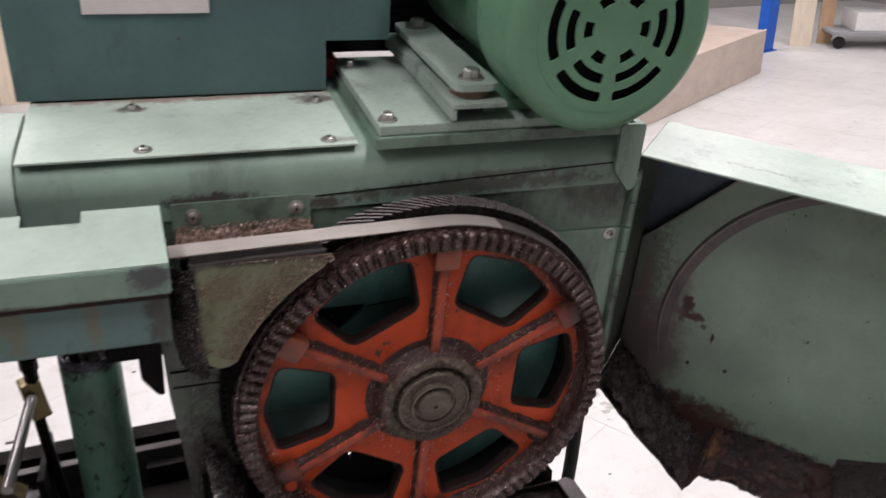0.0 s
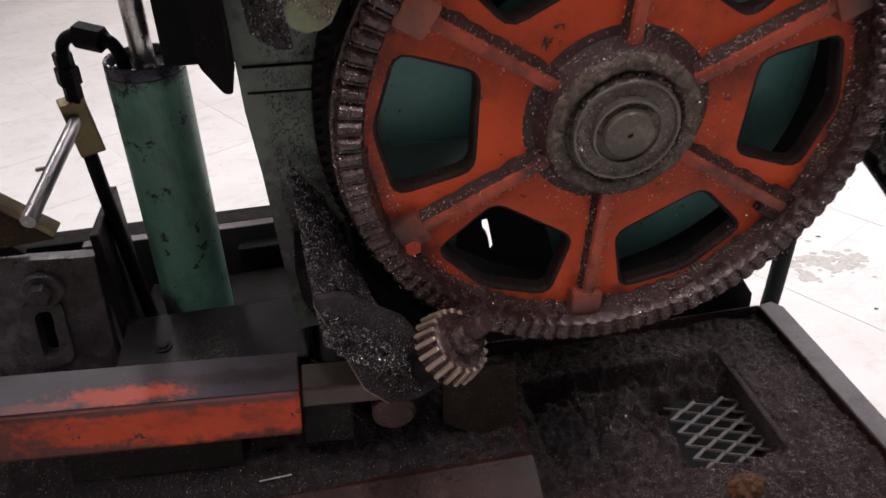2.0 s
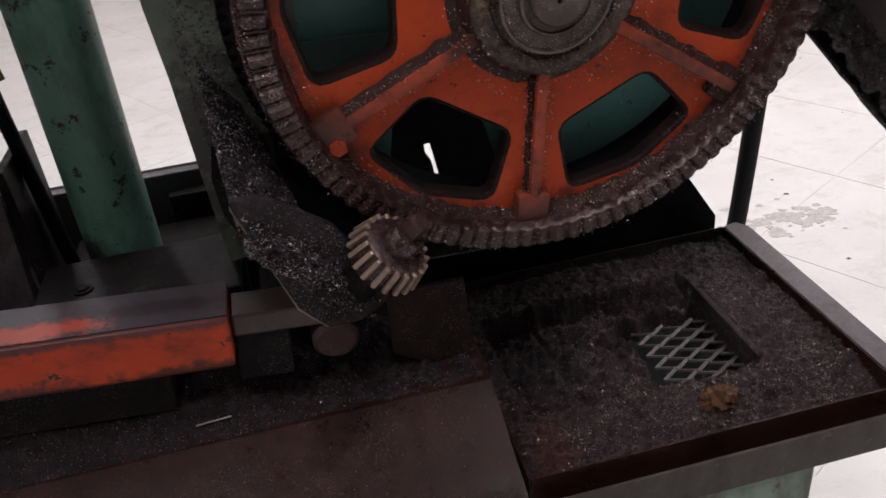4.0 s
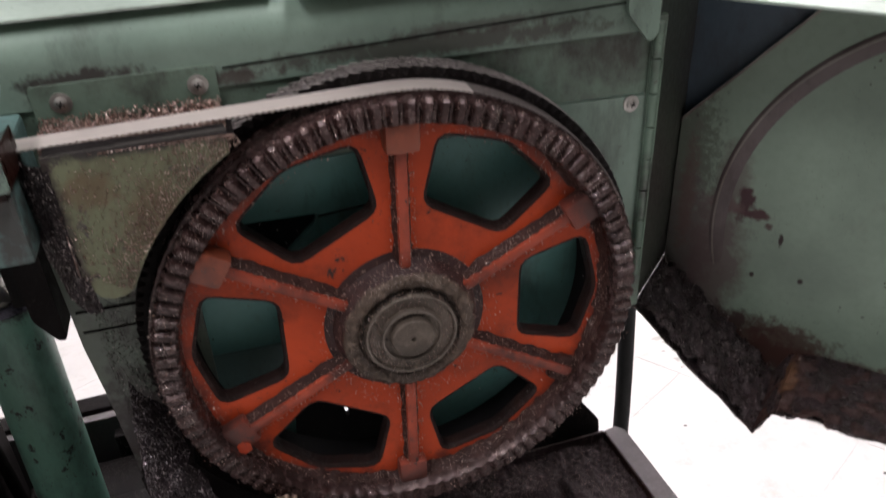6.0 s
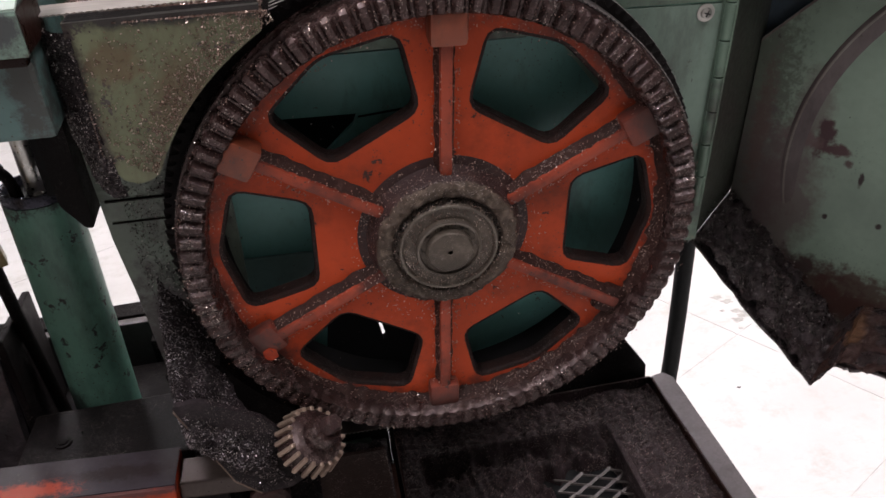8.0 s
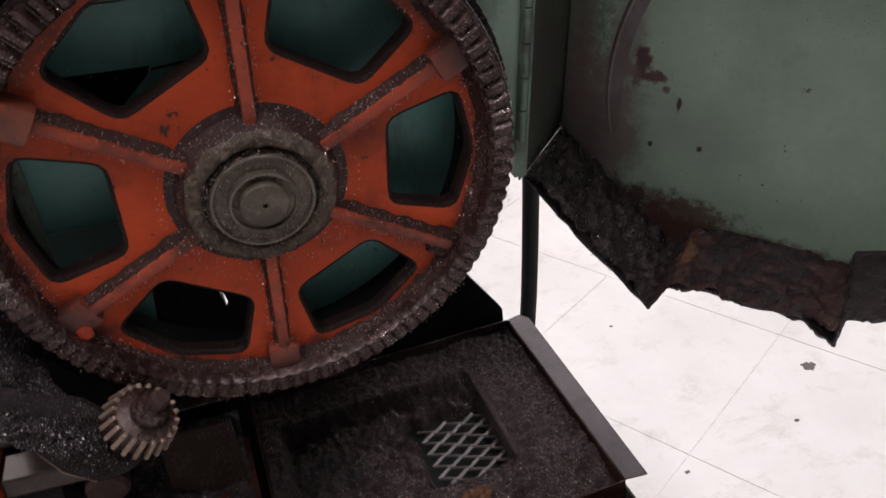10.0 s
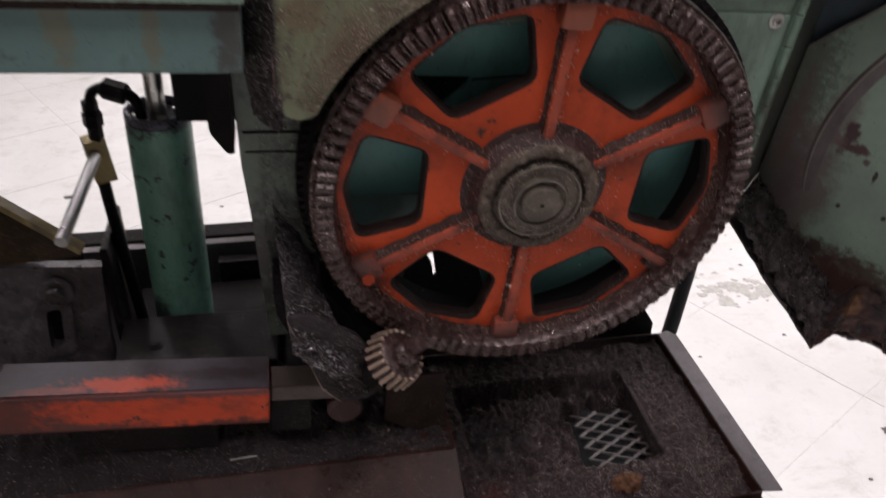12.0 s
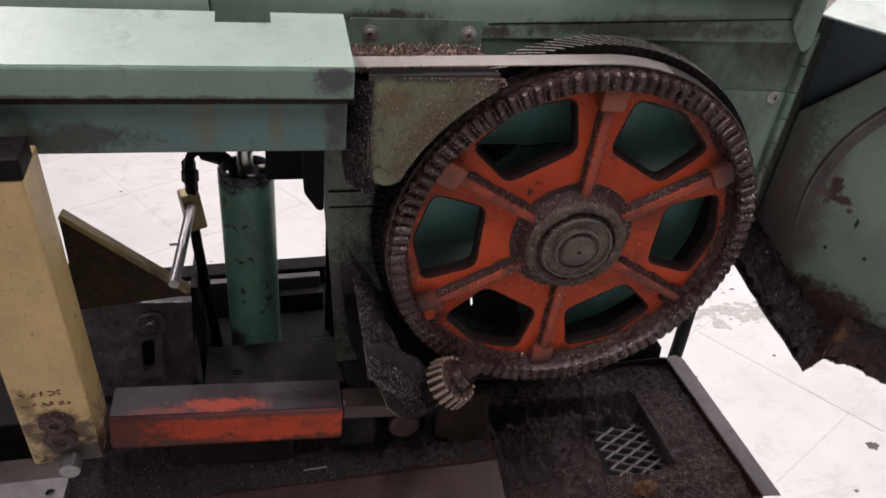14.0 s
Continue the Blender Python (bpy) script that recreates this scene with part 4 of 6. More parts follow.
def band_blade():
    """The band: teeth forward, over the top of the wheel and back below."""
    band = thing("saw_band", HEAD, "toothed steel saw band running over the wheel", "saw blade")
    R, y0, y1, pitch, fall = 0.2372, 0.029, 0.0545, 0.0048, 0.022
    line = []
    x = -1.2
    while x < 0:
        line.append((x, R + fall * x, 0, 1))
        x += pitch / 2
    a = 90.0
    da = math.degrees(pitch / 2 / R)
    while a > -90:
        c, s = math.cos(radians(a)), math.sin(radians(a))
        line.append((R * c, R * s, c, s))
        a -= da
    x = 0.0
    while x > -0.235:
        line.append((x, -R, 0, -1))
        x -= pitch / 2
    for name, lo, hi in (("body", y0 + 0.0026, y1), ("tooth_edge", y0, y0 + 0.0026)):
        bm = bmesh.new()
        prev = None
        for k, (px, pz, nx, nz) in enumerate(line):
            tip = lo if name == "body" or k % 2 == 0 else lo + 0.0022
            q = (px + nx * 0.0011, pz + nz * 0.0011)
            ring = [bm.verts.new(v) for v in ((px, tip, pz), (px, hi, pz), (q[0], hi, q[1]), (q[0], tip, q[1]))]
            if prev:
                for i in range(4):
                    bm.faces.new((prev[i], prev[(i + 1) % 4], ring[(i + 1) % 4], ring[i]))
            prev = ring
        # Darker steel paints the shade where the band turns down round the wheel.
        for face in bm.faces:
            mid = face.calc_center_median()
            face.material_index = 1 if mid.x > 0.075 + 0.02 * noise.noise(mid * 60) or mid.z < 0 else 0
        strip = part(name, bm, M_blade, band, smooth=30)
        strip.data.materials.append(M_bandshade)
    return band


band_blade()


def band_cover():
    """The sheet channel over the upper run of the band."""
    cover = thing("band_cover", HEAD, "pale green sheet metal cover over the saw band", "cover")
    bm = bmesh.new()
    x0, x1 = -1.5, -0.286
    # Top sheet takes the lit green, front sheet the plain one.
    loop = [(x0, -0.012), (x1, -0.012), (x1 - 0.004, 0.066), (-0.362, 0.066), (-0.362, 0.05), (-0.415, 0.05), (-0.415, 0.066), (x0, 0.066)]
    plate(bm, loop, 0, 0.002, axis="z")
    for v in bm.verts:
        v.co.z += 0.2495 + (v.co.y + 0.012) * 0.27
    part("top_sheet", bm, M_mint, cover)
    bm = bmesh.new()
    prof = [(-0.0145, 0.2195), (-0.0145, 0.2478), (-0.0135, 0.2502), (-0.0118, 0.2502), (-0.0118, 0.2195)]
    extrude_x(bm, prof, x0, x1)
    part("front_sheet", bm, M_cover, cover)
    bm = bmesh.new()
    box(bm, x0, x1 - 0.004, -0.011, 0.0, 0.2115, 0.219, 0.001)
    box(bm, x1 - 0.002, x1, -0.0115, 0.04, 0.2195, 0.2495, 0.0005)
    part("lower_lip", bm, M_bed, cover)
    return cover


band_cover()

# ---- access door, swung open on its hinge ----
DOOR = HEAD @ pose(0.281, 0.1, 0, 0, 0, -46)


def access_door():
    door = thing("access_door", DOOR, "open sheet metal wheel door with rusted dirty lower edge", "door")
    w = 0.5
    deep = 0.142
    outline = [(0, 0.269), (w, 0.269), (w, -0.1), (0.401, -0.153), (0.352, -0.172), (0.35, -0.21), (0.313, -0.187), (0.212, -0.185), (0.175, -0.194), (0.159, -0.231), (0, -0.097)]
    bm = bmesh.new()
    plate(bm, outline, deep - 0.002, deep)
    part("outer_sheet", bm, M_blue, door)
    # inner sheet with a corner left open, and its stamped round ridge
    bm = bmesh.new()
    plate(bm, [(0.002, 0.097), (0.152, 0.267), (w - 0.002, 0.267), (w - 0.002, -0.098), (0.4, -0.15), (0.35, -0.168), (0.348, -0.206), (0.313, -0.184), (0.212, -0.182), (0.175, -0.191), (0.158, -0.226), (0.002, -0.095)], 0.125, 0.127)
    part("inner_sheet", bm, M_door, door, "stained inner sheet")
    bm = bmesh.new()
    plate(bm, [(0.002, 0.097), (0.152, 0.267), (0.1555, 0.267), (0.002, 0.093)], 0.1232, 0.1248)
    part("sheet_edge", bm, M_ridge, door)
    bm = bmesh.new()
    cx, cz, r = 0.33, -0.02, 0.275
    prev = None
    for k in range(101):
        a = radians(46 + 150 * k / 100)
        fade = min(1, (100 - k) / 22, (k + 4) / 4)
        ring = [bm.verts.new((cx + (r + dr) * math.cos(a), 0.1252 - dy * fade, cz + (r + dr) * math.sin(a))) for dr, dy in ((0.005, 0.0), (0.0012, 0.0042), (-0.0012, 0.0042), (-0.015, 0.0003))]
        if prev:
            for i in range(3):
                bm.faces.new((prev[i], prev[i + 1], ring[i + 1], ring[i]))
        prev = ring
    for f in bm.faces:
        f.material_index = 1 if abs(math.hypot(f.calc_center_median().x - cx, f.calc_center_median().z - cz) - r) < 0.001 else 0
    rim = part("seat_rim", bm, M_ridgeside, door, "pressed ridge with a worn pale crest", smooth=60)
    rim.data.materials.append(M_ridge)
    # flanges
    # The top one takes the lit green, for the light from above.
    bm = bmesh.new()
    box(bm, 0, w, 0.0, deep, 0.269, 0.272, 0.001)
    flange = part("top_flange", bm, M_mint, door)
    rng = random.Random(31)
    bm = bmesh.new()
    for k in range(9):
        s = 0.1 + k * 0.009
        box(bm, -0.003, 0.003, -0.0007, 0.0007, 0.2722, 0.2725, 0, Matrix.Translation((s, 0.045 + rng.uniform(-0.003, 0.003), 0)) @ pose(0, 0, 0, 0, 0, rng.uniform(-60, 60)))
    part("mark", bm, M_ink, flange)
    bm = bmesh.new()
    box(bm, -0.0025, 0, 0.0, deep, -0.097, 0.269, 0.0008)
    part("hinge_flange", bm, M_flange, door)
    bm = bmesh.new()
    box(bm, w, w + 0.0025, 0.0, deep, -0.1, 0.269, 0.0008)
    part("outer_flange", bm, M_door, door)
    low = outline[2:] 
    names = ("flange",) * 7 + ("lower_flange",)
    for (a, b), nm in zip(zip(low, low[1:]), names):
        bm = bmesh.new()
        d = Vector((b[0] - a[0], 0, b[1] - a[1]))
        u = d.normalized()
        nrm = Vector((u.z, 0, -u.x))
        n = 14
        rows = []
        rng = random.Random(4)
        for i in range(n + 1):
            p = Vector((a[0], 0, a[1])) + d * (i / n)
            wob = rng.uniform(-0.006, 0.002)
            rows.append([bm.verts.new(q) for q in (p + Vector((0, 0.002 + abs(wob), 0)), p + Vector((0, deep, 0)), p + nrm * 0.003 + Vector((0, deep, 0)), p + nrm * 0.003 + Vector((0, 0.002 + abs(wob), 0)))])
        for r0, r1 in zip(rows, rows[1:]):
            for i in range(4):
                bm.faces.new((r0[i], r0[(i + 1) % 4], r1[(i + 1) % 4], r1[i]))
        bm.faces.new(rows[0])
        bm.faces.new(rows[-1])
        part(nm, bm, M_wet, door)
    # rust and caked swarf in the lower fold
    edge = [Vector((0.004, 0, -0.097)), Vector((0.157, 0, -0.227)), Vector((0.176, 0, -0.192)), Vector((0.346, 0, -0.19))]
    for k, (mat, tall, lab) in enumerate(((M_wet, 0.02, "caked dark swarf"), (M_rust, 0.013, "flaking rust crust"), (M_rust, 0.018, "flaking rust crust"))):
        a, b = edge[k], edge[k + 1]
        n, d = max(6, int((b - a).length / 0.0028)), 44
        vs, fs = [], []
        for i in range(n + 1):
            p = a.lerp(b, i / n)
            for j in range(d + 1):
                y = 0.004 + 0.1205 * j / d
                lift = 0.62 * tall * (1.0 - 0.75 * (j / d) ** 5) * (0.6 + 0.9 * noise.noise((p.x * 45, y * 45, k + 2))) + 0.01 * noise.noise((p.x * 70, y * 70, p.z * 70)) + 0.006 * abs(noise.noise((p.x * 210, y * 210, p.z * 210))) + 0.003 * noise.noise((p.x * 420, y * 420, p.z * 420))
                vs.append(p + Vector((0.3, 0, 0.95)) * max(0.0005, lift) + Vector((0, y, 0)))
        for i in range(n):
            for j in range(d):
                q = i * (d + 1) + j
                fs.append((q, q + 1, q + d + 2, q + d + 1))
        me = bpy.data.meshes.new("crust")
        me.from_pydata(vs, [], fs)
        me.materials.append(mat)
        me.shade_smooth()
        ob = new("crust", me)
        ob.parent = door
        tagged(ob, lab)
    return door


access_door()


# ---- motor on its mount ----
def motor_mount():
    mount = thing("motor_mount", HEAD, "stacked green steel motor plates with hex bolts", "motor mount")
    bm = bmesh.new()
    box(bm, -0.062, 0.25, 0.09, 0.33, 0.3055, 0.319, 0.0015)
    part("lower_plate", bm, M_green_dirty, mount)
    bm = bmesh.new()
    box(bm, -0.058, 0.248, 0.094, 0.325, 0.3195, 0.331, 0.0015)
    part("upper_plate", bm, M_plate, mount)
    hexbolt(mount, pose(-0.045, 0.112, 0.331, -90), 0.007, 0.009)
    hexbolt(mount, pose(-0.045, 0.3, 0.331, -90), 0.007, 0.009)
    x = 0.05
    bm = bmesh.new()
    plate(bm, rounded([(x - 0.022, 0.1), (x + 0.03, 0.1), (x + 0.03, 0.36), (x - 0.022, 0.36)], 0.014), 0.363, 0.371, axis="z")
    foot = part("rail", bm, M_mint, mount)
    bm = bmesh.new()
    box(bm, x - 0.028, x + 0.036, 0.088, 0.37, 0.348, 0.3535, 0.001)
    box(bm, x - 0.0285, x - 0.0225, 0.0875, 0.37, 0.3355, 0.3475, 0.001)
    part("angle_rail", bm, M_plate, mount)
    bm = bmesh.new()
    plate(bm, [(x - 0.022, 0.3315), (x - 0.012, 0.3315), (x - 0.017, 0.3475), (x - 0.022, 0.3475)], 0.118, 0.124)
    plate(bm, [(x + 0.02, 0.3315), (x + 0.034, 0.3315), (x + 0.034, 0.3475), (x + 0.026, 0.3475)], 0.118, 0.32)
    part("strut", bm, M_plate, mount)
    for y in (0.125, 0.335):
        bm = bmesh.new()
        rod(bm, (x + 0.004, y, 0.354), (x + 0.004, y, 0.3625), 0.023, 24)
        part("spacer", bm, M_rustwasher, mount, "rusty spacer washer", smooth=40)
        hexbolt(foot, pose(x + 0.004, y, 0.371, -90), 0.0095, 0.011)
    bm = bmesh.new()
    plate(bm, rounded([(0.082, 0.345), (0.14, 0.345), (0.2, 0.352), (0.2, 0.332), (0.082, 0.332)], 0.004), 0.12, 0.36)
    part("motor_foot", bm, M_motor, mount)
    return mount


motor_mount()


def motor():
    mot = thing("electric_motor", HEAD @ Matrix.Translation((0.173, 0.03, 0.449)), "green electric motor with slotted fan cover", "motor")
    R = 0.117
    # fan cover: a face with slots, and a rounded skirt
    def slot(r, a0, a1, w):
        n = 8
        out = [( (r + w) * math.cos(radians(a0 + (a1 - a0) * k / n)), (r + w) * math.sin(radians(a0 + (a1 - a0) * k / n))) for k in range(n + 1)]
        out += [((r - w) * math.cos(radians(a1 + (a0 - a1) * k / n)), (r - w) * math.sin(radians(a1 + (a0 - a1) * k / n))) for k in range(n + 1)]
        return rounded(out[::-1], w * 0.6, 2)
    holes = []
    for k in range(6):
        c = 60 * k
        holes += [slot(0.073, c - 24.5, c + 24.5, 0.0058), slot(0.053, c - 22, c + 22, 0.0056), slot(0.033, c - 14, c + 14, 0.0055)]
    bm = bmesh.new()
    plate(bm, arc(0.09, 0, 354, 59), 0.0, 0.003, holes)
    part("fan_grille", bm, M_motor, mot, "slotted round fan grille")
    bm = bmesh.new()
    lathe(bm, [(0.0895, 0.0005), (0.096, 0.0005)] + [(0.098 + 0.019 * math.sin(radians(a)), 0.0195 - 0.019 * math.cos(radians(a))) for a in range(0, 91, 10)] + [(R, 0.1), (R - 0.003, 0.1), (R - 0.003, 0.02), (0.0895, 0.003)], 96)
    part("fan_cover", bm, M_motor, mot, smooth=40)
    bm = bmesh.new()
    lathe(bm, [(0, 0.022), (0.1, 0.022), (0.1, 0.026), (0, 0.026)], 48)
    part("fan", bm, M_black, mot)
    bm = bmesh.new()
    lathe(bm, [(0, 0.06), (R - 0.006, 0.06), (R - 0.006, 0.104), (R - 0.012, 0.115), (R - 0.012, 0.36), (0.06, 0.39), (0, 0.39)], 96)
    part("housing", bm, M_motor, mot, smooth=40)
    bm = bmesh.new()
    box(bm, -R - 0.03, -R + 0.02, 0.16, 0.27, 0.0, 0.08, 0.008)
    part("terminal_box", bm, M_motor, mot)
    return mot


motor()


# ---- electrical cabinet behind the head ----
def cabinet():
    cab = thing("electrical_cabinet", HEAD, "grey-teal steel electrical cabinet with a paper label", "cabinet")
    bm = bmesh.new()
    plate(bm, [(-0.432, 0.31), (-0.08, 0.31), (-0.08, 0.372), (0.0, 0.372), (0.0, 0.92), (-0.432, 0.92)], 0.276, 0.56)
    part("body", bm, M_cabinet, cab)
    bm = bmesh.new()
    box(bm, -0.35, -0.215, 0.2725, 0.2755, 0.408, 0.5, 0.0005)
    label = part("paper_label", bm, M_paper, cab, "grey paper label with faded print")
    for k in range(4):
        bm = bmesh.new()
        box(bm, -0.335, -0.235, 0.2718, 0.2722, 0.44 + k * 0.012, 0.444 + k * 0.012)
        part("print_bar", bm, M_ink, label)
    bm = bmesh.new()
    box(bm, -0.165, -0.09, 0.2725, 0.2755, 0.433, 0.47, 0.0005)
    part("plate_label", bm, M_paper, cab)
    bm = bmesh.new()
    box(bm, -0.074, -0.055, 0.32, 0.36, 0.3095, 0.334, 0.002)
    part("red_block", bm, M_redpart, cab)
    # Black boxes added to stand for the dark gap beside the motor.
    bm = bmesh.new()
    box(bm, -0.079, 0.3, 0.43, 0.55, 0.3095, 0.371, 0.002)
    box(bm, 0.001, 0.13, 0.43, 0.55, 0.3715, 0.92, 0.004)
    part("gap_fill", bm, M_black, cab, "black boxes filling the dark gap beside the cabinet")
    return cab


cabinet()


# ---- blade guide arm ----
def guide_arm():
    arm = thing("guide_arm", None, "tan-yellow painted blade guide arm with bolts and scribbled marks", "guide arm")
    lean = pose(-0.6145, 0.0, 1.2, 7.2, 0.4, 0)
    bm = bmesh.new()
    box(bm, -0.0375, 0.0375, -0.066, -0.003, -0.195, 0.19, 0.003, lean)
    part("post", bm, M_yellow, arm)
    rng = random.Random(21)
    for z, n in ((-0.079, 5), (-0.097, 6)):
        bm = bmesh.new()
        for k in range(n):
            x, s = -0.024 + k * 0.009 + rng.uniform(-0.002, 0.002), rng.uniform(0.004, 0.009)
            for _ in range(2):
                box(bm, -s / 2, s / 2, -0.0664, -0.0661, -0.0009, 0.0009, 0, lean @ Matrix.Translation((x, 0, z + rng.uniform(-0.003, 0.003))) @ pose(0, 0, 0, 0, rng.uniform(-80, 80), 0))
        part("scrawl", bm, M_scrawl, arm)
    bm = bmesh.new()
    box(bm, -0.039, 0.039, -0.067, -0.025, 0.1905, 0.212, 0.002, lean)
    part("top_clamp", bm, M_dark, arm)
    for z, r in ((-0.125, 0.012), (-0.152, 0.015)):
        bm = bmesh.new()
        lathe(bm, [(0, -0.067), (0.018, -0.067), (0.018, -0.0685), (r, -0.0695), (r, -0.073), (r * 0.5, -0.074), (r * 0.45, -0.0715), (0, -0.0715)], 28, lean @ Matrix.Translation((0.0, 0, z)))
        part("washer", bm, M_boss, arm, smooth=40)
    bm = bmesh.new()
    rod(bm, lean @ Vector((0.004, -0.085, -0.19)), lean @ Vector((0.004, -0.05, -0.19)), 0.0115, 24)
    part("pin", bm, M_lever, arm, smooth=40)
    # gusset
    bm = bmesh.new()
    plate(bm, [(-0.6, 1.258), (-0.475, 1.146), (-0.475, 1.139), (-0.6, 1.131)], 0.075, 0.083)
    part("gusset", bm, M_gusset, arm, "dark triangular gusset")
    bm = bmesh.new()
    m = Matrix.Translation((-0.6, 0, 1.258)) @ pose(0, 0, 0, 0, 42.2, 0)
    box(bm, 0.0, 0.171, 0.071, 0.088, -0.001, 0.005, 0.001, m)
    part("gusset_flange", bm, M_ochre, arm)
    # slotted guide block under it
    bm = bmesh.new()
    slot = rounded([(-0.56, 1.0), (-0.542, 1.003), (-0.548, 0.944), (-0.566, 0.941)], 0.009)
    plate(bm, [(-0.64, 1.068), (-0.486, 1.056), (-0.497, 0.905), (-0.645, 0.905)], 0.185, 0.2, [slot])
    part("slotted_plate", bm, M_blockgrey, arm, "dark oily plate with a slot")
    bm = bmesh.new()
    plate(bm, rounded([(-0.573, 1.012), (-0.529, 1.015), (-0.536, 0.932), (-0.58, 0.929)], 0.016), 0.1805, 0.1847, [slot])
    part("slot_rim", bm, M_blockgrey, arm, "raised rim round the slot", smooth=40)
    bm = bmesh.new()
    lathe(bm, [(0, 0.1775), (0.019, 0.1775), (0.0205, 0.179), (0.0205, 0.1847), (0, 0.1847)], 28, Matrix.Translation((-0.543, 0, 1.027)))
    part("washer", bm, M_blockgrey, arm, smooth=40)
    bm = bmesh.new()
    box(bm, -0.4855, -0.4765, 0.188, 0.3, 0.9005, 1.078, 0.002)
    part("side_plate", bm, M_oilplate, arm)
    # Black plate added behind the slot so that it reads dark.
    bm = bmesh.new()
    box(bm, -0.64, -0.498, 0.2005, 0.215, 0.905, 1.05, 0.001)
    part("slot_backing", bm, M_black, arm)
    bm = bmesh.new()
    plate(bm, [(-0.66, 1.125), (-0.6, 1.125), (-0.55, 1.066), (-0.645, 1.066)], 0.19, 0.198)
    part("bracket", bm, M_dark, arm)
    hexbolt(arm, pose(-0.543, 0.1775, 1.027), 0.012, 0.011, M_blockgrey)
    return arm


guide_arm()


# ---- lift cylinder and its valve ----
def lift_cylinder():
    cyl = thing("hydraulic_cylinder", None, "jade green hydraulic lift cylinder stained with oil", "cylinder")
    base, top = Vector((-0.406, 0.2295, 0.9325)), Vector((-0.397, 0.216, 1.236))
    way = (top - base).normalized()
    turn = Vector((0, 1, 0)).rotation_difference(way).to_matrix().to_4x4()
    bm = bmesh.new()
    long = (top - base).length
    lathe(bm, [(0.0, 0), (0.0365, 0), (0.0365, long - 0.005), (0.0, long - 0.005)], 48, Matrix.Translation(base) @ turn)
    part("barrel", bm, M_cyl, cyl, smooth=40)
    bm = bmesh.new()
    lathe(bm, [(0.0305, long - 0.004), (0.0364, long - 0.004), (0.0364, long + 0.006), (0.0355, long + 0.0075), (0.0325, long + 0.0075), (0.0315, long + 0.006)], 48, Matrix.Translation(base) @ turn, closed=True)
    part("cup_rim", bm, M_cup, cyl, "blue-black oily rim of the cup", smooth=40)
    bm = bmesh.new()
    rod(bm, top - way * 0.0045, top - way * 0.002, 0.0304, 32)
    part("gland", bm, M_dark, cyl, smooth=40)
    for a in range(0, 360, 90):
        bm = bmesh.new()
        c = top - way * 0.0018 + Vector((0.022 * math.cos(radians(a + 20)), 0.022 * math.sin(radians(a + 20)), 0))
        rod(bm, c, c + way * 0.006, 0.005, 8)
        part("gland_bolt", bm, M_bolt, cyl)
    bm = bmesh.new()
    rod(bm, top - way * 0.0018, top + way * 0.09, 0.0105, 24)
    part("rod", bm, M_steel, cyl, "bright piston rod", smooth=40)
    bm = bmesh.new()
    box(bm, -0.44, -0.365, 0.19, 0.24, 1.318, 1.335, 0.002)
    part("clevis", bm, M_dark, cyl)
    return cyl


lift_cylinder()


def valve():
    val = thing("hydraulic_valve", None, "small hydraulic valve with a steel lever and pipe", "valve")
    bm = bmesh.new()
    tube(bm, [(-0.41, 0.2, 1.225), (-0.415, 0.2, 1.258), (-0.43, 0.206, 1.268), (-0.45, 0.214, 1.27), (-0.464, 0.22, 1.262), (-0.468, 0.222, 1.247), (-0.469, 0.224, 1.232)], 0.006, 14)
    part("elbow_pipe", bm, M_dark, val, smooth=40)
    bm = bmesh.new()
    rod(bm, (-0.424, 0.203, 1.265), (-0.449, 0.213, 1.2705), 0.012, 6)
    part("union_nut", bm, M_dark, val)
    bm = bmesh.new()
    for z0, z1, r in ((1.239, 1.252, 0.009), (1.221, 1.2385, 0.0112), (1.204, 1.2205, 0.0085)):
        rod(bm, (-0.469, 0.224, z1), (-0.47, 0.226, z0), r, 6)
    part("coupling", bm, M_dark, val)
    bm = bmesh.new()
    box(bm, -0.0122, 0.0122, -0.0122, 0.0122, -0.028, 0.028, 0.002, Matrix.Translation((-0.473, 0.23, 1.178)) @ pose(0, 0, 0, 0, -6, 20))
    part("valve_body", bm, M_brass, val, "dull brass valve body")
    bm = bmesh.new()
    rod(bm, (-0.473, 0.216, 1.187), (-0.487, 0.066, 1.162), 0.0066, 20)
    part("lever", bm, M_lever, val, "bright steel lever", smooth=40)
    bm = bmesh.new()
    rod(bm, (-0.481, 0.14, 1.176), (-0.496, 0.145, 1.173), 0.002, 8)
    part("split_pin", bm, M_bolt, val)
    bm = bmesh.new()
    tube(bm, [(-0.474, 0.233, 1.15), (-0.472, 0.234, 1.1), (-0.468, 0.236, 1.03), (-0.462, 0.238, 0.9325)], 0.0072, 12)
    part("pipe", bm, M_dark, val, smooth=40)
    return val


valve()


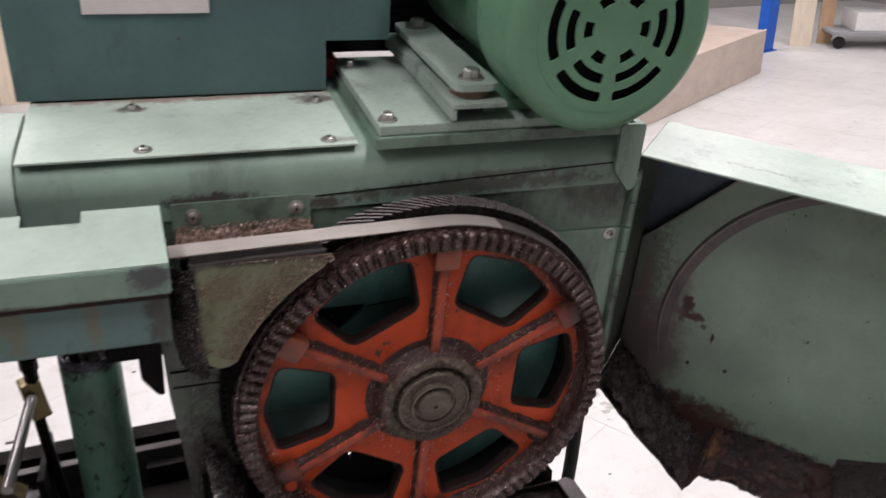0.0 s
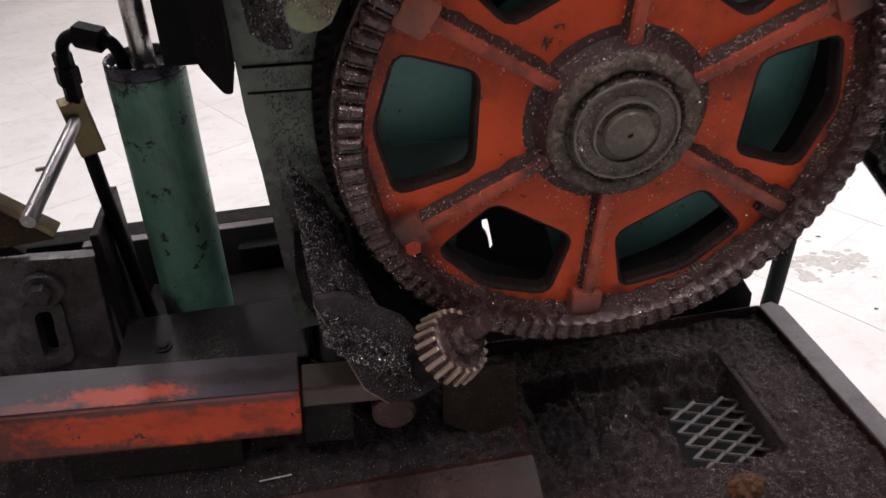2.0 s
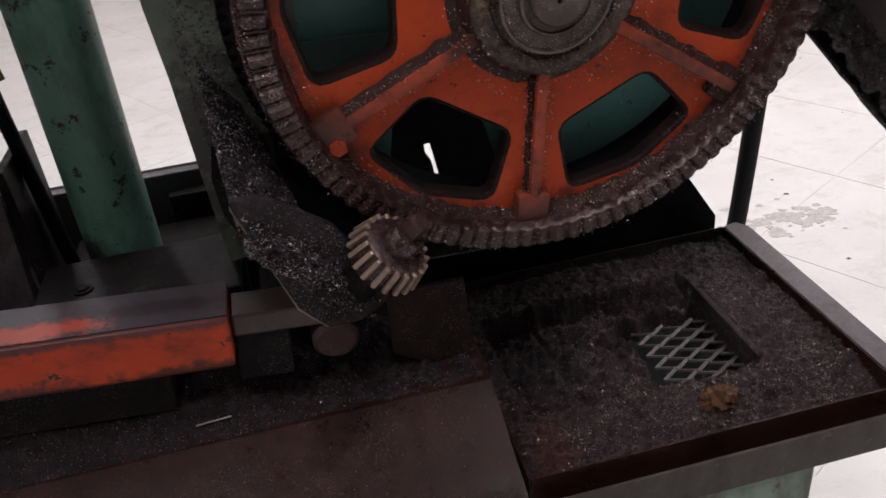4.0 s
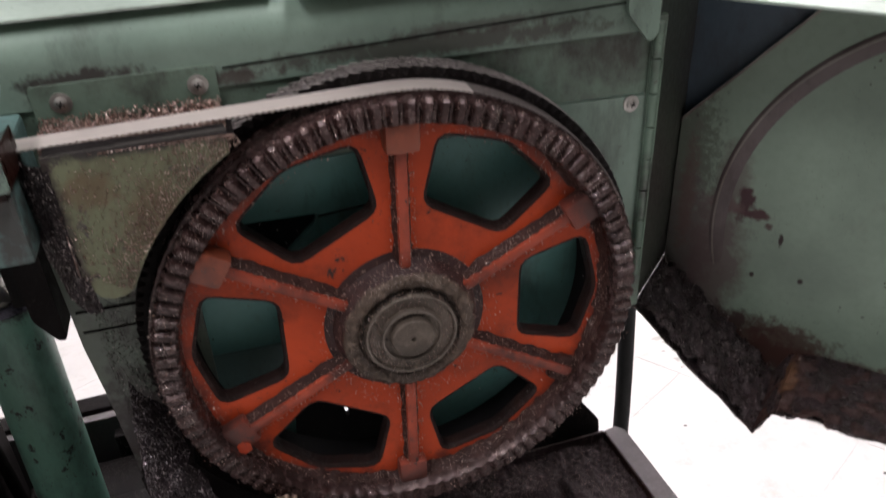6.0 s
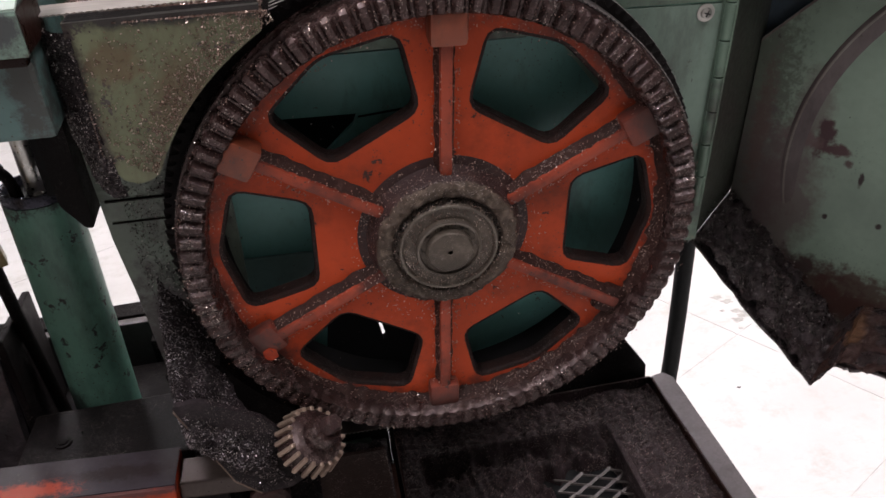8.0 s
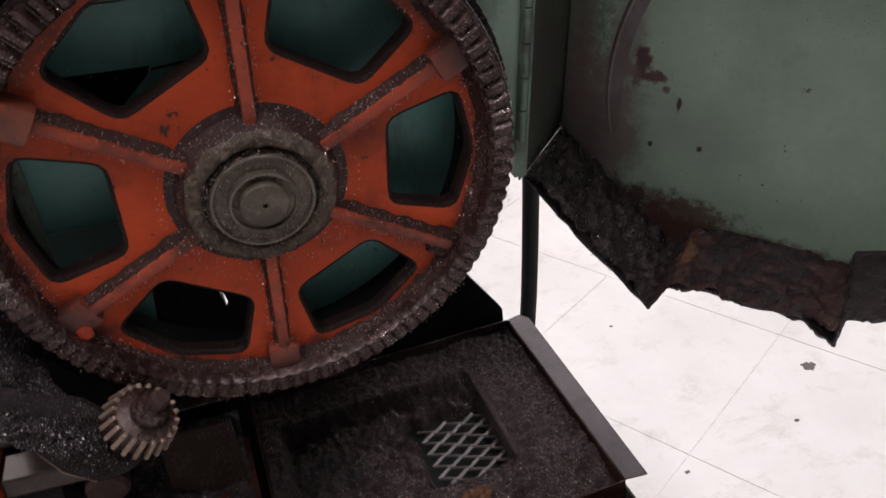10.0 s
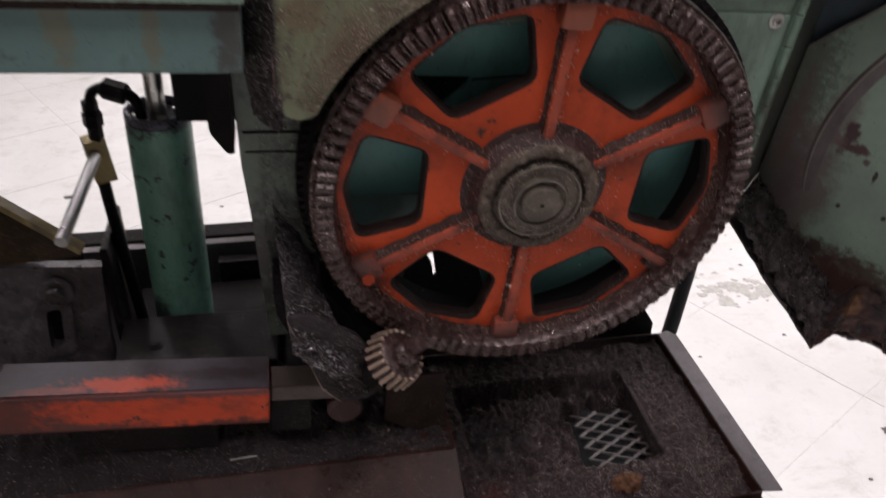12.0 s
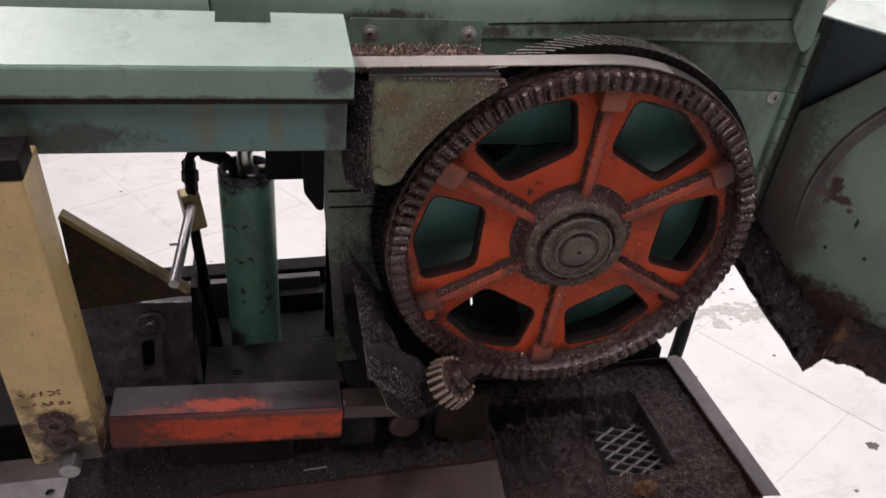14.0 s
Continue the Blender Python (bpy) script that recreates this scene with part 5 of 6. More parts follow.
# ---- machine base, tray and trough ----
def saw_base():
    base = thing("machine_bed", None, "oily saw base with brown chip shelf and dark bed", "machine base")
    # bed under the vice and cylinder
    bm = bmesh.new()
    box(bm, -1.6, -0.24, 0.15, 0.49, 0.1, 0.9, 0.004)
    part("bed", bm, M_dark, base)
    # Its near-black colour carries the shadow round the cylinder's foot.
    bm = bmesh.new()
    box(bm, -0.474, -0.29, 0.192, 0.32, 0.9005, 0.932, 0.003)
    part("base_plate", bm, M_dark, base)
    bm = bmesh.new()
    box(bm, -0.474, -0.285, 0.082, 0.19, 0.958, 0.972, 0.003)
    apron = part("apron_plate", bm, M_oilplate, base, "oily steel plate before the cylinder")
    hexbolt(apron, pose(-0.43, 0.13, 0.972, -90), 0.006, 0.004, M_dark)
    bm = bmesh.new()
    box(bm, -0.474, -0.285, 0.155, 0.188, 0.9005, 0.9575, 0.002)
    part("apron_support", bm, M_dark, base)
    bm = bmesh.new()
    box(bm, -0.55, -0.3, 0.345, 0.36, 0.9005, 0.982, 0.002)
    part("rear_plate", bm, M_oldsteel, base)
    bm = bmesh.new()
    box(bm, -1.6, -0.24, 0.45, 0.488, 0.9005, 0.934, 0.002)
    part("rear_rail", bm, M_dark, base)
    # chip shelf with folded front
    prof = [(0.12, 0.862), (0.02, 0.85), (-0.078, 0.806), (-0.0845, 0.803), (-0.083, 0.799), (-0.075, 0.8015), (0.02, 0.845), (0.12, 0.857)]
    front = [(-0.085, 0.8035), (-0.09, 0.799), (-0.0925, 0.793), (-0.0935, 0.55), (-0.09, 0.55), (-0.0885, 0.792), (-0.0855, 0.7975), (-0.0838, 0.7985)]
    bm = bmesh.new()
    extrude_x(bm, front, -1.6, -0.075)
    part("shelf_front", bm, M_gritface, base, "gritty folded front of the shelf", smooth=50)
    bm = bmesh.new()
    extrude_x(bm, prof, -1.6, -0.075)
    part("chip_shelf", bm, M_bed, base, "brown oily chip shelf with folded front")
    bm = bmesh.new()
    box(bm, -1.6, -0.1, -0.06, 0.48, 0.0, 0.78, 0.004)
    part("pedestal", bm, M_green_dirty, base)
    bm = bmesh.new()
    box(bm, -0.2399, -0.075, 0.27, 0.6, 0.1, 0.86, 0.004)
    part("rear_wall", bm, M_dark, base)
    bm = bmesh.new()
    plate(bm, [(-0.0745, 0.3), (0.31, 0.3), (0.312, 0.805), (0.25, 0.9), (-0.0745, 0.93)], 0.287, 0.3)
    part("rear_guard", bm, M_dark, base)
    bm = bmesh.new()
    plate(bm, [(-0.158, 0.945), (-0.084, 0.945), (-0.0815, 0.834), (-0.0835, 0.832), (-0.16, 0.878)], 0.056, 0.061)
    part("wear_plate", bm, M_wear, base, "brown deflector plate under the pinion")
    bm = bmesh.new()
    box(bm, -0.366, -0.297, 0.325, 0.3445, 0.9005, 0.962, 0.003)
    part("side_box", bm, M_oilplate, base)
    bm = bmesh.new()
    plate(bm, rounded([(-0.9, -0.075), (-0.656, -0.075), (-0.656, 0.06), (-0.9, 0.06)], 0.002), 0.872, 0.878, [[(-0.675 + x, y0 + y) for x, y in arc(0.006, 0, 315, 7)] for y0 in (0.035, 0.01, -0.015, -0.04)], axis="z")
    part("plate", bm, M_oldsteel, base, "oiled steel plate")
    return base


saw_base()


def guard_bar():
    """The worn orange channel that shields the lower run of the band."""
    bar = thing("blade_guard_bar", pose(-0.298, 0.013, 0.934, 0, 4.9, 0), "worn red-orange blade guard bar with dark oil stains", "guard bar")
    bm = bmesh.new()
    box(bm, -0.287, 0.0, 0.0, 0.06, 0.0, 0.05, 0.004)
    part("channel", bm, M_orange_bar, bar)
    bm = bmesh.new()
    box(bm, -0.286, -0.001, 0.004, 0.059, 0.0503, 0.0515, 0.0004)
    part("top_strip", bm, M_bar_top, bar, "oily dark top with an orange patch")
    bm = bmesh.new()
    box(bm, 0.0005, 0.085, 0.012, 0.05, 0.022, 0.044, 0.0025)
    part("steel_end", bm, M_endsteel, bar, "brown rubbed steel end")
    bm = bmesh.new()
    box(bm, 0.0005, 0.048, 0.018, 0.05, -0.03, 0.0212, 0.003)
    part("end_block", bm, M_oilplate, bar)
    bm = bmesh.new()
    box(bm, -0.22, -0.06, 0.03, 0.056, -0.06, -0.0005, 0.001)
    part("support", bm, M_sludge, bar)
    return bar


guard_bar()


def chip_tray():
    tray = thing("chip_tray", None, "dirty steel chip tray with a mesh window", "tray")
    x0, x1, y0, y1, zt, zb = -0.066, 0.31, -0.067, 0.264, 0.8, 0.77
    # pan floor with the window
    bm = bmesh.new()
    plate(bm, [(x0, y0), (x1, y0), (x1, y1), (x0, y1)], zb - 0.003, zb, [[(-0.04, 0.025), (-0.04, 0.2), (0.22, 0.2), (0.22, 0.025)]], axis="z")
    part("pan_floor", bm, M_tray, tray)
    for name, b in (("front_wall", (x0, x1, y0 - 0.002, y0, zb - 0.003, zt)), ("rear_wall", (x0, x1, y1, y1 + 0.002, zb - 0.003, zt)), ("side_wall", (x0 - 0.002, x0, y0, y1, zb - 0.003, zt)), ("side_wall", (x1, x1 + 0.002, y0, y1, zb - 0.003, zt))):
        bm = bmesh.new()
        box(bm, *b)
        part(name, bm, M_tray if name == "rear_wall" else M_bed, tray)
    bm = bmesh.new()
    plate(bm, [(x1 + 0.002, y0), (x1 + 0.028, y0 - 0.003), (x1 + 0.03, y1 - 0.01), (x1 + 0.02, y1 + 0.004), (x1 + 0.002, y1)], zt - 0.001, zt + 0.001, axis="z")
    part("side_lip", bm, M_oldsteel, tray, "blue-grey steel lip")
    # raised frame strip beside the window
    bm = bmesh.new()
    box(bm, 0.2205, 0.222, 0.025, 0.2, zb - 0.026, zb + 0.0165, 0.0004)
    box(bm, 0.2225, 0.258, 0.025, 0.2, zb + 0.0005, zb + 0.0165, 0.001)
    part("window_strip", bm, M_tray, tray)
    # expanded mesh: flat strands that lean, in long diamonds
    bm = bmesh.new()
    lx, ly = 0.019, 0.0108
    for i in range(6):
        for j in range(12):
            cx, cy = 0.13 + i * lx, 0.045 + j * ly
            if cx + lx > 0.23 or cy > 0.152:
                continue
            up = 1 if (i + j) % 2 == 0 else -1
            p, q = Vector((cx, cy, zb - 0.015)), Vector((cx + lx, cy + ly * 0.5 * up, zb - 0.012))
            p.y -= ly * 0.5 * up
            turn = Vector((1, 0, 0)).rotation_difference((q - p).normalized()).to_matrix().to_4x4()
            box(bm, -0.001, (q - p).length + 0.001, -0.0019, 0.0019, -0.0011, 0.0011, 0, Matrix.Translation(p) @ turn @ pose(0, 0, 0, 25 * up))
    part("mesh_screen", bm, M_wire, tray, "diamond expanded metal screen")
    return tray


chip_tray()


def trough():
    tr = thing("coolant_trough", None, "steel trough over a pale green coolant tank", "trough")
    # Bottom painted black for the unlit well under the mesh.
    for name, b in (("front_wall", (-0.062, 0.312, -0.088, -0.085, 0.742, 0.786)), ("side_wall", (0.3125, 0.3155, -0.088, 0.28, 0.742, 0.786)), ("rear_wall", (-0.062, 0.3155, 0.2805, 0.2835, 0.742, 0.786)), ("bottom", (-0.062, 0.312, -0.0845, 0.28, 0.738, 0.7415))):
        bm = bmesh.new()
        box(bm, *b)
        part(name, bm, M_black if name == "bottom" else M_trough, tr)
    bm = bmesh.new()
    box(bm, -0.06, 0.222, -0.078, 0.286, 0.645, 0.7375, 0.003)
    part("tank", bm, M_tank, tr, "pale green dirty tank")
    bm = bmesh.new()
    box(bm, -0.06, 0.02, 0.12, 0.285, 0.0, 0.6445, 0.003)
    part("leg", bm, M_dark, tr)
    return tr


trough()


def pinion():
    p = thing("drive_pinion", HEAD @ Matrix.Translation((-0.146, -0.02, -0.184)) @ Matrix.LocRotScale(None, Vector((0, -1, 0)).rotation_difference(Vector((0.55, -0.3, 0.78)).normalized()), (0.82, 0.82, 0.82)), "greasy small toothed drive pinion with a bolt", "pinion")
    bm = bmesh.new()
    lathe(bm, [(0, -0.0145), (0.03, -0.0145), (0.0335, -0.012), (0.039, 0.014), (0.037, 0.018), (0, 0.018)], 48)
    part("gear", bm, M_gear, p, smooth=40)
    for k in range(20):
        bm = bmesh.new()
        m = pose(0, 0, 0, 0, 18 * k, 0) @ Matrix.Translation((0, 0.0, 0.0365)) @ pose(0, 0, 0, 12, 0, 0)
        box(bm, -0.0027, 0.0027, -0.0135, 0.0145, -0.004, 0.0042, 0.0012, m, 1)
        part("tooth", bm, M_pinion, p)
    bm = bmesh.new()
    lathe(bm, [(0.0, -0.036), (0.016, -0.036), (0.02, -0.031), (0.02, -0.0145), (0, -0.0145)], 32)
    part("collar", bm, M_gear, p, smooth=40)
    bm = bmesh.new()
    lathe(bm, [(0, -0.056), (0.009, -0.056), (0.011, -0.053), (0.011, -0.0365), (0, -0.0365)], 6)
    part("bolt", bm, M_boss, p)
    bm = bmesh.new()
    rod(bm, (0, 0.017, 0), (0, 0.07, 0), 0.02, 24)
    part("shaft", bm, M_dark, p, smooth=40)
    return p


pinion()


# ---- conduit, far things ----
bm = bmesh.new()
tube(bm, [(0.05, 0.45, 0.0), (0.1, 0.42, 0.35), (0.32, 0.34, 0.6), (0.368, 0.33, 0.72), (0.4, 0.32, 1.4), (0.405, 0.31, 1.7)], 0.0125, 16)
tagged(part("conduit", bm, M_rubber, None, "black flexible conduit standing behind the machine", smooth=40), category="conduit")

def leaning_board(x, y, w, h, turn, lean, mat, label):
    bm = bmesh.new()
    box(bm, -w / 2, w / 2, -0.012, 0.012, 0.0, h, 0.004, pose(x, y, 0, lean, 0, turn))
    return tagged(part("leaning_board", bm, mat, None, label), category="board", group="boards behind the saw")


leaning_board(-2.56, 7.5, 0.56, 2.7, 4, -3, M_board, "pale wooden board leaning behind the saw")
leaning_board(-2.0, 7.45, 0.5, 2.6, -6, -2, M_board, "pale wooden board leaning behind the saw")
leaning_board(-1.49, 7.4, 0.44, 2.8, 3, -3, M_board, "pale wooden board leaning behind the saw")


def drum():
    d = thing("dark_drum", pose(-1.0, 7.9, 0), "dark steel drum with a grey band standing on the floor", "drum")
    bm = bmesh.new()
    rod(bm, (0, 0, 0), (0, 0, 2.1), 0.3, 40)
    part("shell", bm, M_dark, d, smooth=40)
    bm = bmesh.new()
    lathe(bm, [(0.3, 0.0), (0.31, 0.004), (0.31, 0.07), (0.3, 0.074)], 40, pose(0, 0, 1.5, 90, 8, 0))
    part("band", bm, M_grey, d, smooth=40)
    return d


drum()


def crate():
    c = thing("wooden_crate", pose(5.57, 6.15, 0, 0, 0, 32), "low pale plywood crate with a tall tan side panel", "crate")
    bm = bmesh.new()
    box(bm, -4.2, 0.0, 0.0, 0.022, 0.004, 0.446, 0.004)
    part("front_board", bm, M_crate, c)
    bm = bmesh.new()
    box(bm, -4.2, 0.0, 0.023, 0.62, 0.0, 0.44, 0.008)
    part("box", bm, M_crate, c)
    bm = bmesh.new()
    box(bm, -4.2, -0.25, 0.63, 0.66, 0.0, 2.4, 0.006)
    part("side_panel", bm, M_wood, c)
    bm = bmesh.new()
    box(bm, -0.25, 0.05, 0.7, 0.8, 0.0, 2.4, 0.006)
    part("corner_post", bm, M_darkwood, c)
    return c


crate()


def blue_post():
    p = thing("blue_post", pose(6.45, 7.2, 0, 0, 0, 20), "bright blue painted steel post with a foot plate", "post")
    bm = bmesh.new()
    box(bm, -0.1, 0.1, -0.06, 0.06, 0.012, 2.8, 0.008)
    part("upright", bm, M_bluepost, p)
    bm = bmesh.new()
    box(bm, -0.13, 0.13, -0.09, 0.09, 0.0, 0.0115, 0.002)
    part("foot_plate", bm, M_bluepost, p)
    return p


blue_post()
leaning_board(7.05, 7.3, 0.24, 2.4, -30, -2, M_board, "pale wooden board leaning beside the blue post")
leaning_board(7.45, 7.35, 0.16, 2.4, -30, -1, M_wood, "tan wooden board leaning beside the blue post")


def cart():
    c = thing("shop_cart", pose(7.9, 7.0, 0, 0, 0, -25), "grey workshop cart with white boxes on castors", "cart")
    bm = bmesh.new()
    box(bm, -0.6, 0.7, -0.3, 0.3, 0.16, 0.2, 0.008)
    part("deck", bm, M_grey, c)
    bm = bmesh.new()
    box(bm, -0.35, 0.5, -0.25, 0.25, 0.2005, 0.42, 0.015)
    part("box", bm, M_white, c)
    for x in (-0.5, 0.6):
        for y in (-0.24, 0.24):
            bm = bmesh.new()
            rod(bm, (x, y - 0.02, 0.07), (x, y + 0.02, 0.07), 0.07, 20)
            part("wheel", bm, M_rubber, c, smooth=40)
            bm = bmesh.new()
            box(bm, x - 0.02, x + 0.02, y - 0.03, y + 0.03, 0.141, 0.1595, 0.002)
            part("castor_plate", bm, M_steel, c)
    for x in (-0.58, 0.68):
        bm = bmesh.new()
        rod(bm, (x, 0.28, 0.2005), (x, 0.28, 0.95), 0.018, 16)
        part("handle_post", bm, M_steel, c, smooth=40)
    bm = bmesh.new()
    box(bm, -0.6, 0.7, -0.3, 0.32, 0.951, 0.98, 0.006)
    part("shelf", bm, M_rubber, c)
    return c


cart()


# ---- swarf, sludge and spills ----
def heap(name, x0, x1, y0, y1, nx, ny, height, mat, label):
    """A crusted layer of wet chips, as a raised sheet with a closed rim."""
    vs, fs = [], []
    for j in range(ny + 1):
        for i in range(nx + 1):
            x, y = x0 + (x1 - x0) * i / nx, y0 + (y1 - y0) * j / ny
            vs.append((x, y, height(x, y)))
    for j in range(ny):
        for i in range(nx):
            k = j * (nx + 1) + i
            fs.append((k, k + 1, k + nx + 2, k + nx + 1))
    me = bpy.data.meshes.new(name)
    me.from_pydata(vs, [], fs)
    me.materials.append(mat)
    me.shade_smooth()
    return tagged(new(name, me), label, "swarf heap", "", "stuff")


def tray_height(x, y):
    rough = 0.004 * noise.noise((x * 60, y * 60, 4)) + 0.004 * noise.noise((x * 140, y * 140, 7))
    edge = 0.786 + 0.003 * noise.noise((x * 14, y * 14, 1)) + 0.003 * min(1, max(0, (x - 0.2) / 0.05)) - 0.004 * min(1, max(0, (x - 0.262) / 0.008)) + 0.005 * min(1, max(0, (x - 0.29) / 0.015)) - 0.01 * min(1, max(0, (0.0 - y) / 0.05))
    def within(x0, x1, y0, y1, s):
        return min(1, max(0, (x - x0) / s)) * min(1, max(0, (x1 - x) / s)) * min(1, max(0, (y - y0) / s)) * min(1, max(0, (y1 - y) / s))
    well = within(-0.045, 0.222, 0.02, 0.205, 0.01)
    lumps = 0.76 + 0.014 * noise.noise((x * 22, y * 22, 2)) + 0.013 * noise.noise((x * 55, y * 55, 5)) + 0.008 * noise.noise((x * 110, y * 110, 8)) + 0.014 * math.exp(-((x - 0.01) ** 2 + (y - 0.06) ** 2) / 0.004)
    lumps -= 0.022 * math.exp(-((x + 0.03) ** 2 / 0.0006 + (y - 0.185) ** 2 / 0.0004))
    z = edge * (1 - well) + lumps * well + rough
    return z - 0.045 * within(0.115 + 0.02 * noise.noise((y * 30, 3, 1)), 0.228, 0.034, 0.17 + 0.015 * noise.noise((x * 40, 5, 1)), 0.016)


heap("swarf_heap", -0.065, 0.309, -0.066, 0.263, 190, 166, tray_height, M_tray, "dark wet swarf heaped in the chip tray")


def shelf_height(x, y):
    flat = 0.806 + (y + 0.078) * 0.45 if y < 0.02 else 0.85 + (y - 0.02) * 0.12
    rise = 0.02 * min(1, max(0, (y - 0.022) / 0.05)) * (0.6 + noise.noise((x * 9, y * 20, 2)))
    rough = 0.007 * noise.noise((x * 50, y * 50, 3)) + 0.005 * noise.noise((x * 120, y * 120, 9))
    rise += 0.036 * min(1, max(0, (y - 0.02) / 0.05)) * min(1, max(0, (-0.26 - x) / 0.04))
    rise *= 1 - 0.9 * min(1, max(0, (x + 0.19) / 0.03)) * min(1, max(0, (0.09 - y) / 0.02))
    return flat + 0.001 + rise + rough * min(1, max(0, (y - 0.012) / 0.05)) - 0.004 * (1 - min(1, max(0, (y - 0.018) / 0.012)))


heap("swarf_heap", -0.655, -0.08, 0.018, 0.15, 240, 60, shelf_height, M_sludge, "dark wet swarf banked along the chip shelf")

def on_head(f):
    return lambda rng: HEAD @ Vector(f(rng))


def ring_spot(r0, r1, y0, y1):
    def spot(rng):
        a, r = rng.uniform(0, 2 * math.pi), math.sqrt(rng.uniform(r0 * r0, r1 * r1))
        return (r * math.cos(a), rng.uniform(y0, y1), r * math.sin(a))
    return spot


def ledge_spot(rng):
    x, y = rng.uniform(-0.278, -0.134), rng.uniform(0.056, 0.094)
    return (x, y, 0.213 + rng.random() ** 1.3 * (0.005 + 0.015 * (y - 0.056) / 0.04))


def rib_spot(rng):
    a = radians(88.5 + 60 * rng.randrange(6))
    r, w = rng.uniform(0.08, 0.21), rng.choice((-1, 1)) * rng.uniform(0.0045, 0.013)
    y = 0.0265 if abs(w) < 0.0055 else 0.0275 + 0.9 * (abs(w) - 0.0055)
    return (r * math.cos(a) - w * math.sin(a), y, r * math.sin(a) + w * math.cos(a))


def guard_spot(rng):
    t, w = rng.random() ** 1.3, rng.random() ** 1.5
    out, low = bank_edges(t)
    p = out.lerp(low, w)
    lift = (0.008 + 0.005 * min(1, 6 * t)) * (4 * w * (1 - w)) ** 0.6
    lift += 0.008 * noise.noise(p * 45) + 0.006 * noise.noise(p * 120) + 0.003 * noise.noise(p * 300)
    return (p.x, p.y - max(lift, 0.0) - rng.uniform(0.0, 0.0012), p.z)


def plate_spot(rng):
    t, w = rng.random(), rng.random()
    out = Vector((-0.26, -0.12)).lerp(Vector((-0.204, -0.254)), t)
    p = out.lerp(Vector((-0.155, -0.2 - 0.05 * t)), w)
    return (p.x, -0.0246 + (p.x + 0.262) * 0.2, p.y)


def olive_spot(rng):
    a = radians(rng.uniform(119, 155))
    r = 0.254 + (abs(rng.gauss(0, 0.014)) if rng.random() < 0.6 else rng.uniform(0, 0.075))
    return (max(-0.266, r * math.cos(a)), 0.0113, min(0.229, r * math.sin(a)))


def crust_spot(rng):
    z, j = rng.uniform(0.09, 0.225), rng.random()
    x = -0.264 + 0.008 * max(0, (0.15 - z) / 0.06) - 0.03 * (1 - j)
    return (x, 0.0105 + 0.03 * (1 - j) ** 1.5 - 0.003 * (4 * j * (1 - j)) + 0.006 * noise.noise(Vector((x, 0.03, z)) * 70) * (1 - j ** 4), z)


def column_spot(rng):
    z = rng.uniform(-0.23, 0.13)
    return (rng.uniform(-0.286 + 0.04 * max(0, -z), -0.235), 0.0932, z)


def door_spot(rng):
    t = rng.random()
    p = DOOR @ Vector((0.157 * t, rng.uniform(0.004, 0.12), -0.097 - 0.13 * t + 0.012 + rng.random() * 0.006))
    return HEAD.inverted() @ p


swarf("loose_swarf", 7000, on_head(ledge_spot), (0.0014, 0.003), 11, "bright loose steel chips on the ledge behind the band", mat=M_fresh)
swarf("loose_swarf", 900, on_head(rib_spot), (0.0008, 0.002), 12, "fine steel chips stuck to the wheel ribs", mat=M_fresh)
swarf("loose_swarf", 700, on_head(ring_spot(0.05, 0.088, 0.0165, 0.0202)), (0.0008, 0.002), 13, "fine steel chips stuck round the hub", mat=M_fresh)
swarf("loose_swarf", 650, on_head(ring_spot(0.024, 0.05, 0.0135, 0.0155)), (0.0007, 0.0018), 25, "fine steel chips stuck to the bearing cap", mat=M_fresh)
def grit_spot(rng):
    a = radians(rng.gauss(85, 55))
    r = rng.gauss(0.0475, 0.0012) if rng.random() < 0.65 else rng.gauss(0.024, 0.0014)
    return (r * math.cos(a), rng.uniform(0.0125, 0.015) if r < 0.035 else rng.uniform(0.014, 0.02), r * math.sin(a))


swarf("loose_swarf", 700, on_head(grit_spot), (0.0012, 0.003), 28, "dark greasy crumbs in the bearing cap's grooves", mat=M_crumb)
swarf("loose_swarf", 1400, on_head(ring_spot(0.196, 0.214, 0.027, 0.036)), (0.0007, 0.0018), 26, "fine steel chips stuck in the rim grease", mat=M_fresh)
swarf("loose_swarf", 1300, on_head(ring_spot(0.214, 0.237, 0.0135, 0.02)), (0.0007, 0.0018), 14, "fine steel chips stuck to the gear ring", mat=M_fresh)
swarf("loose_swarf", 170, on_head(ring_spot(0.09, 0.21, 0.039, 0.0398)), (0.0008, 0.002), 15, "fine steel chips stuck to the orange web", mat=M_swarf)
swarf("loose_swarf", 6500, on_head(guard_spot), (0.0008, 0.002), 16, "steel chips caked on the curved guard", mat=M_swarf)
swarf("loose_swarf", 2600, on_head(guard_spot), (0.0008, 0.0022), 23, "bright steel chips caked on the curved guard", mat=M_glint)
swarf("loose_swarf", 1500, on_head(plate_spot), (0.0008, 0.002), 24, "steel chips stuck to the flat guard plate", mat=M_swarf)
swarf("loose_swarf", 2200, on_head(olive_spot), (0.0008, 0.002), 17, "steel chips along the olive bracket edge", mat=M_fresh)
swarf("loose_swarf", 1500, on_head(crust_spot), (0.0008, 0.0019), 27, "steel chips caked beside the bracket plate", mat=M_swarf)
swarf("loose_swarf", 3000, on_head(column_spot), (0.0007, 0.0018), 18, "steel chips stuck to the column", mat=M_swarf)
swarf("loose_swarf", 1800, on_head(door_spot), (0.0008, 0.0022), 19, "steel chips lying in the open door's lower fold", mat=M_swarf)


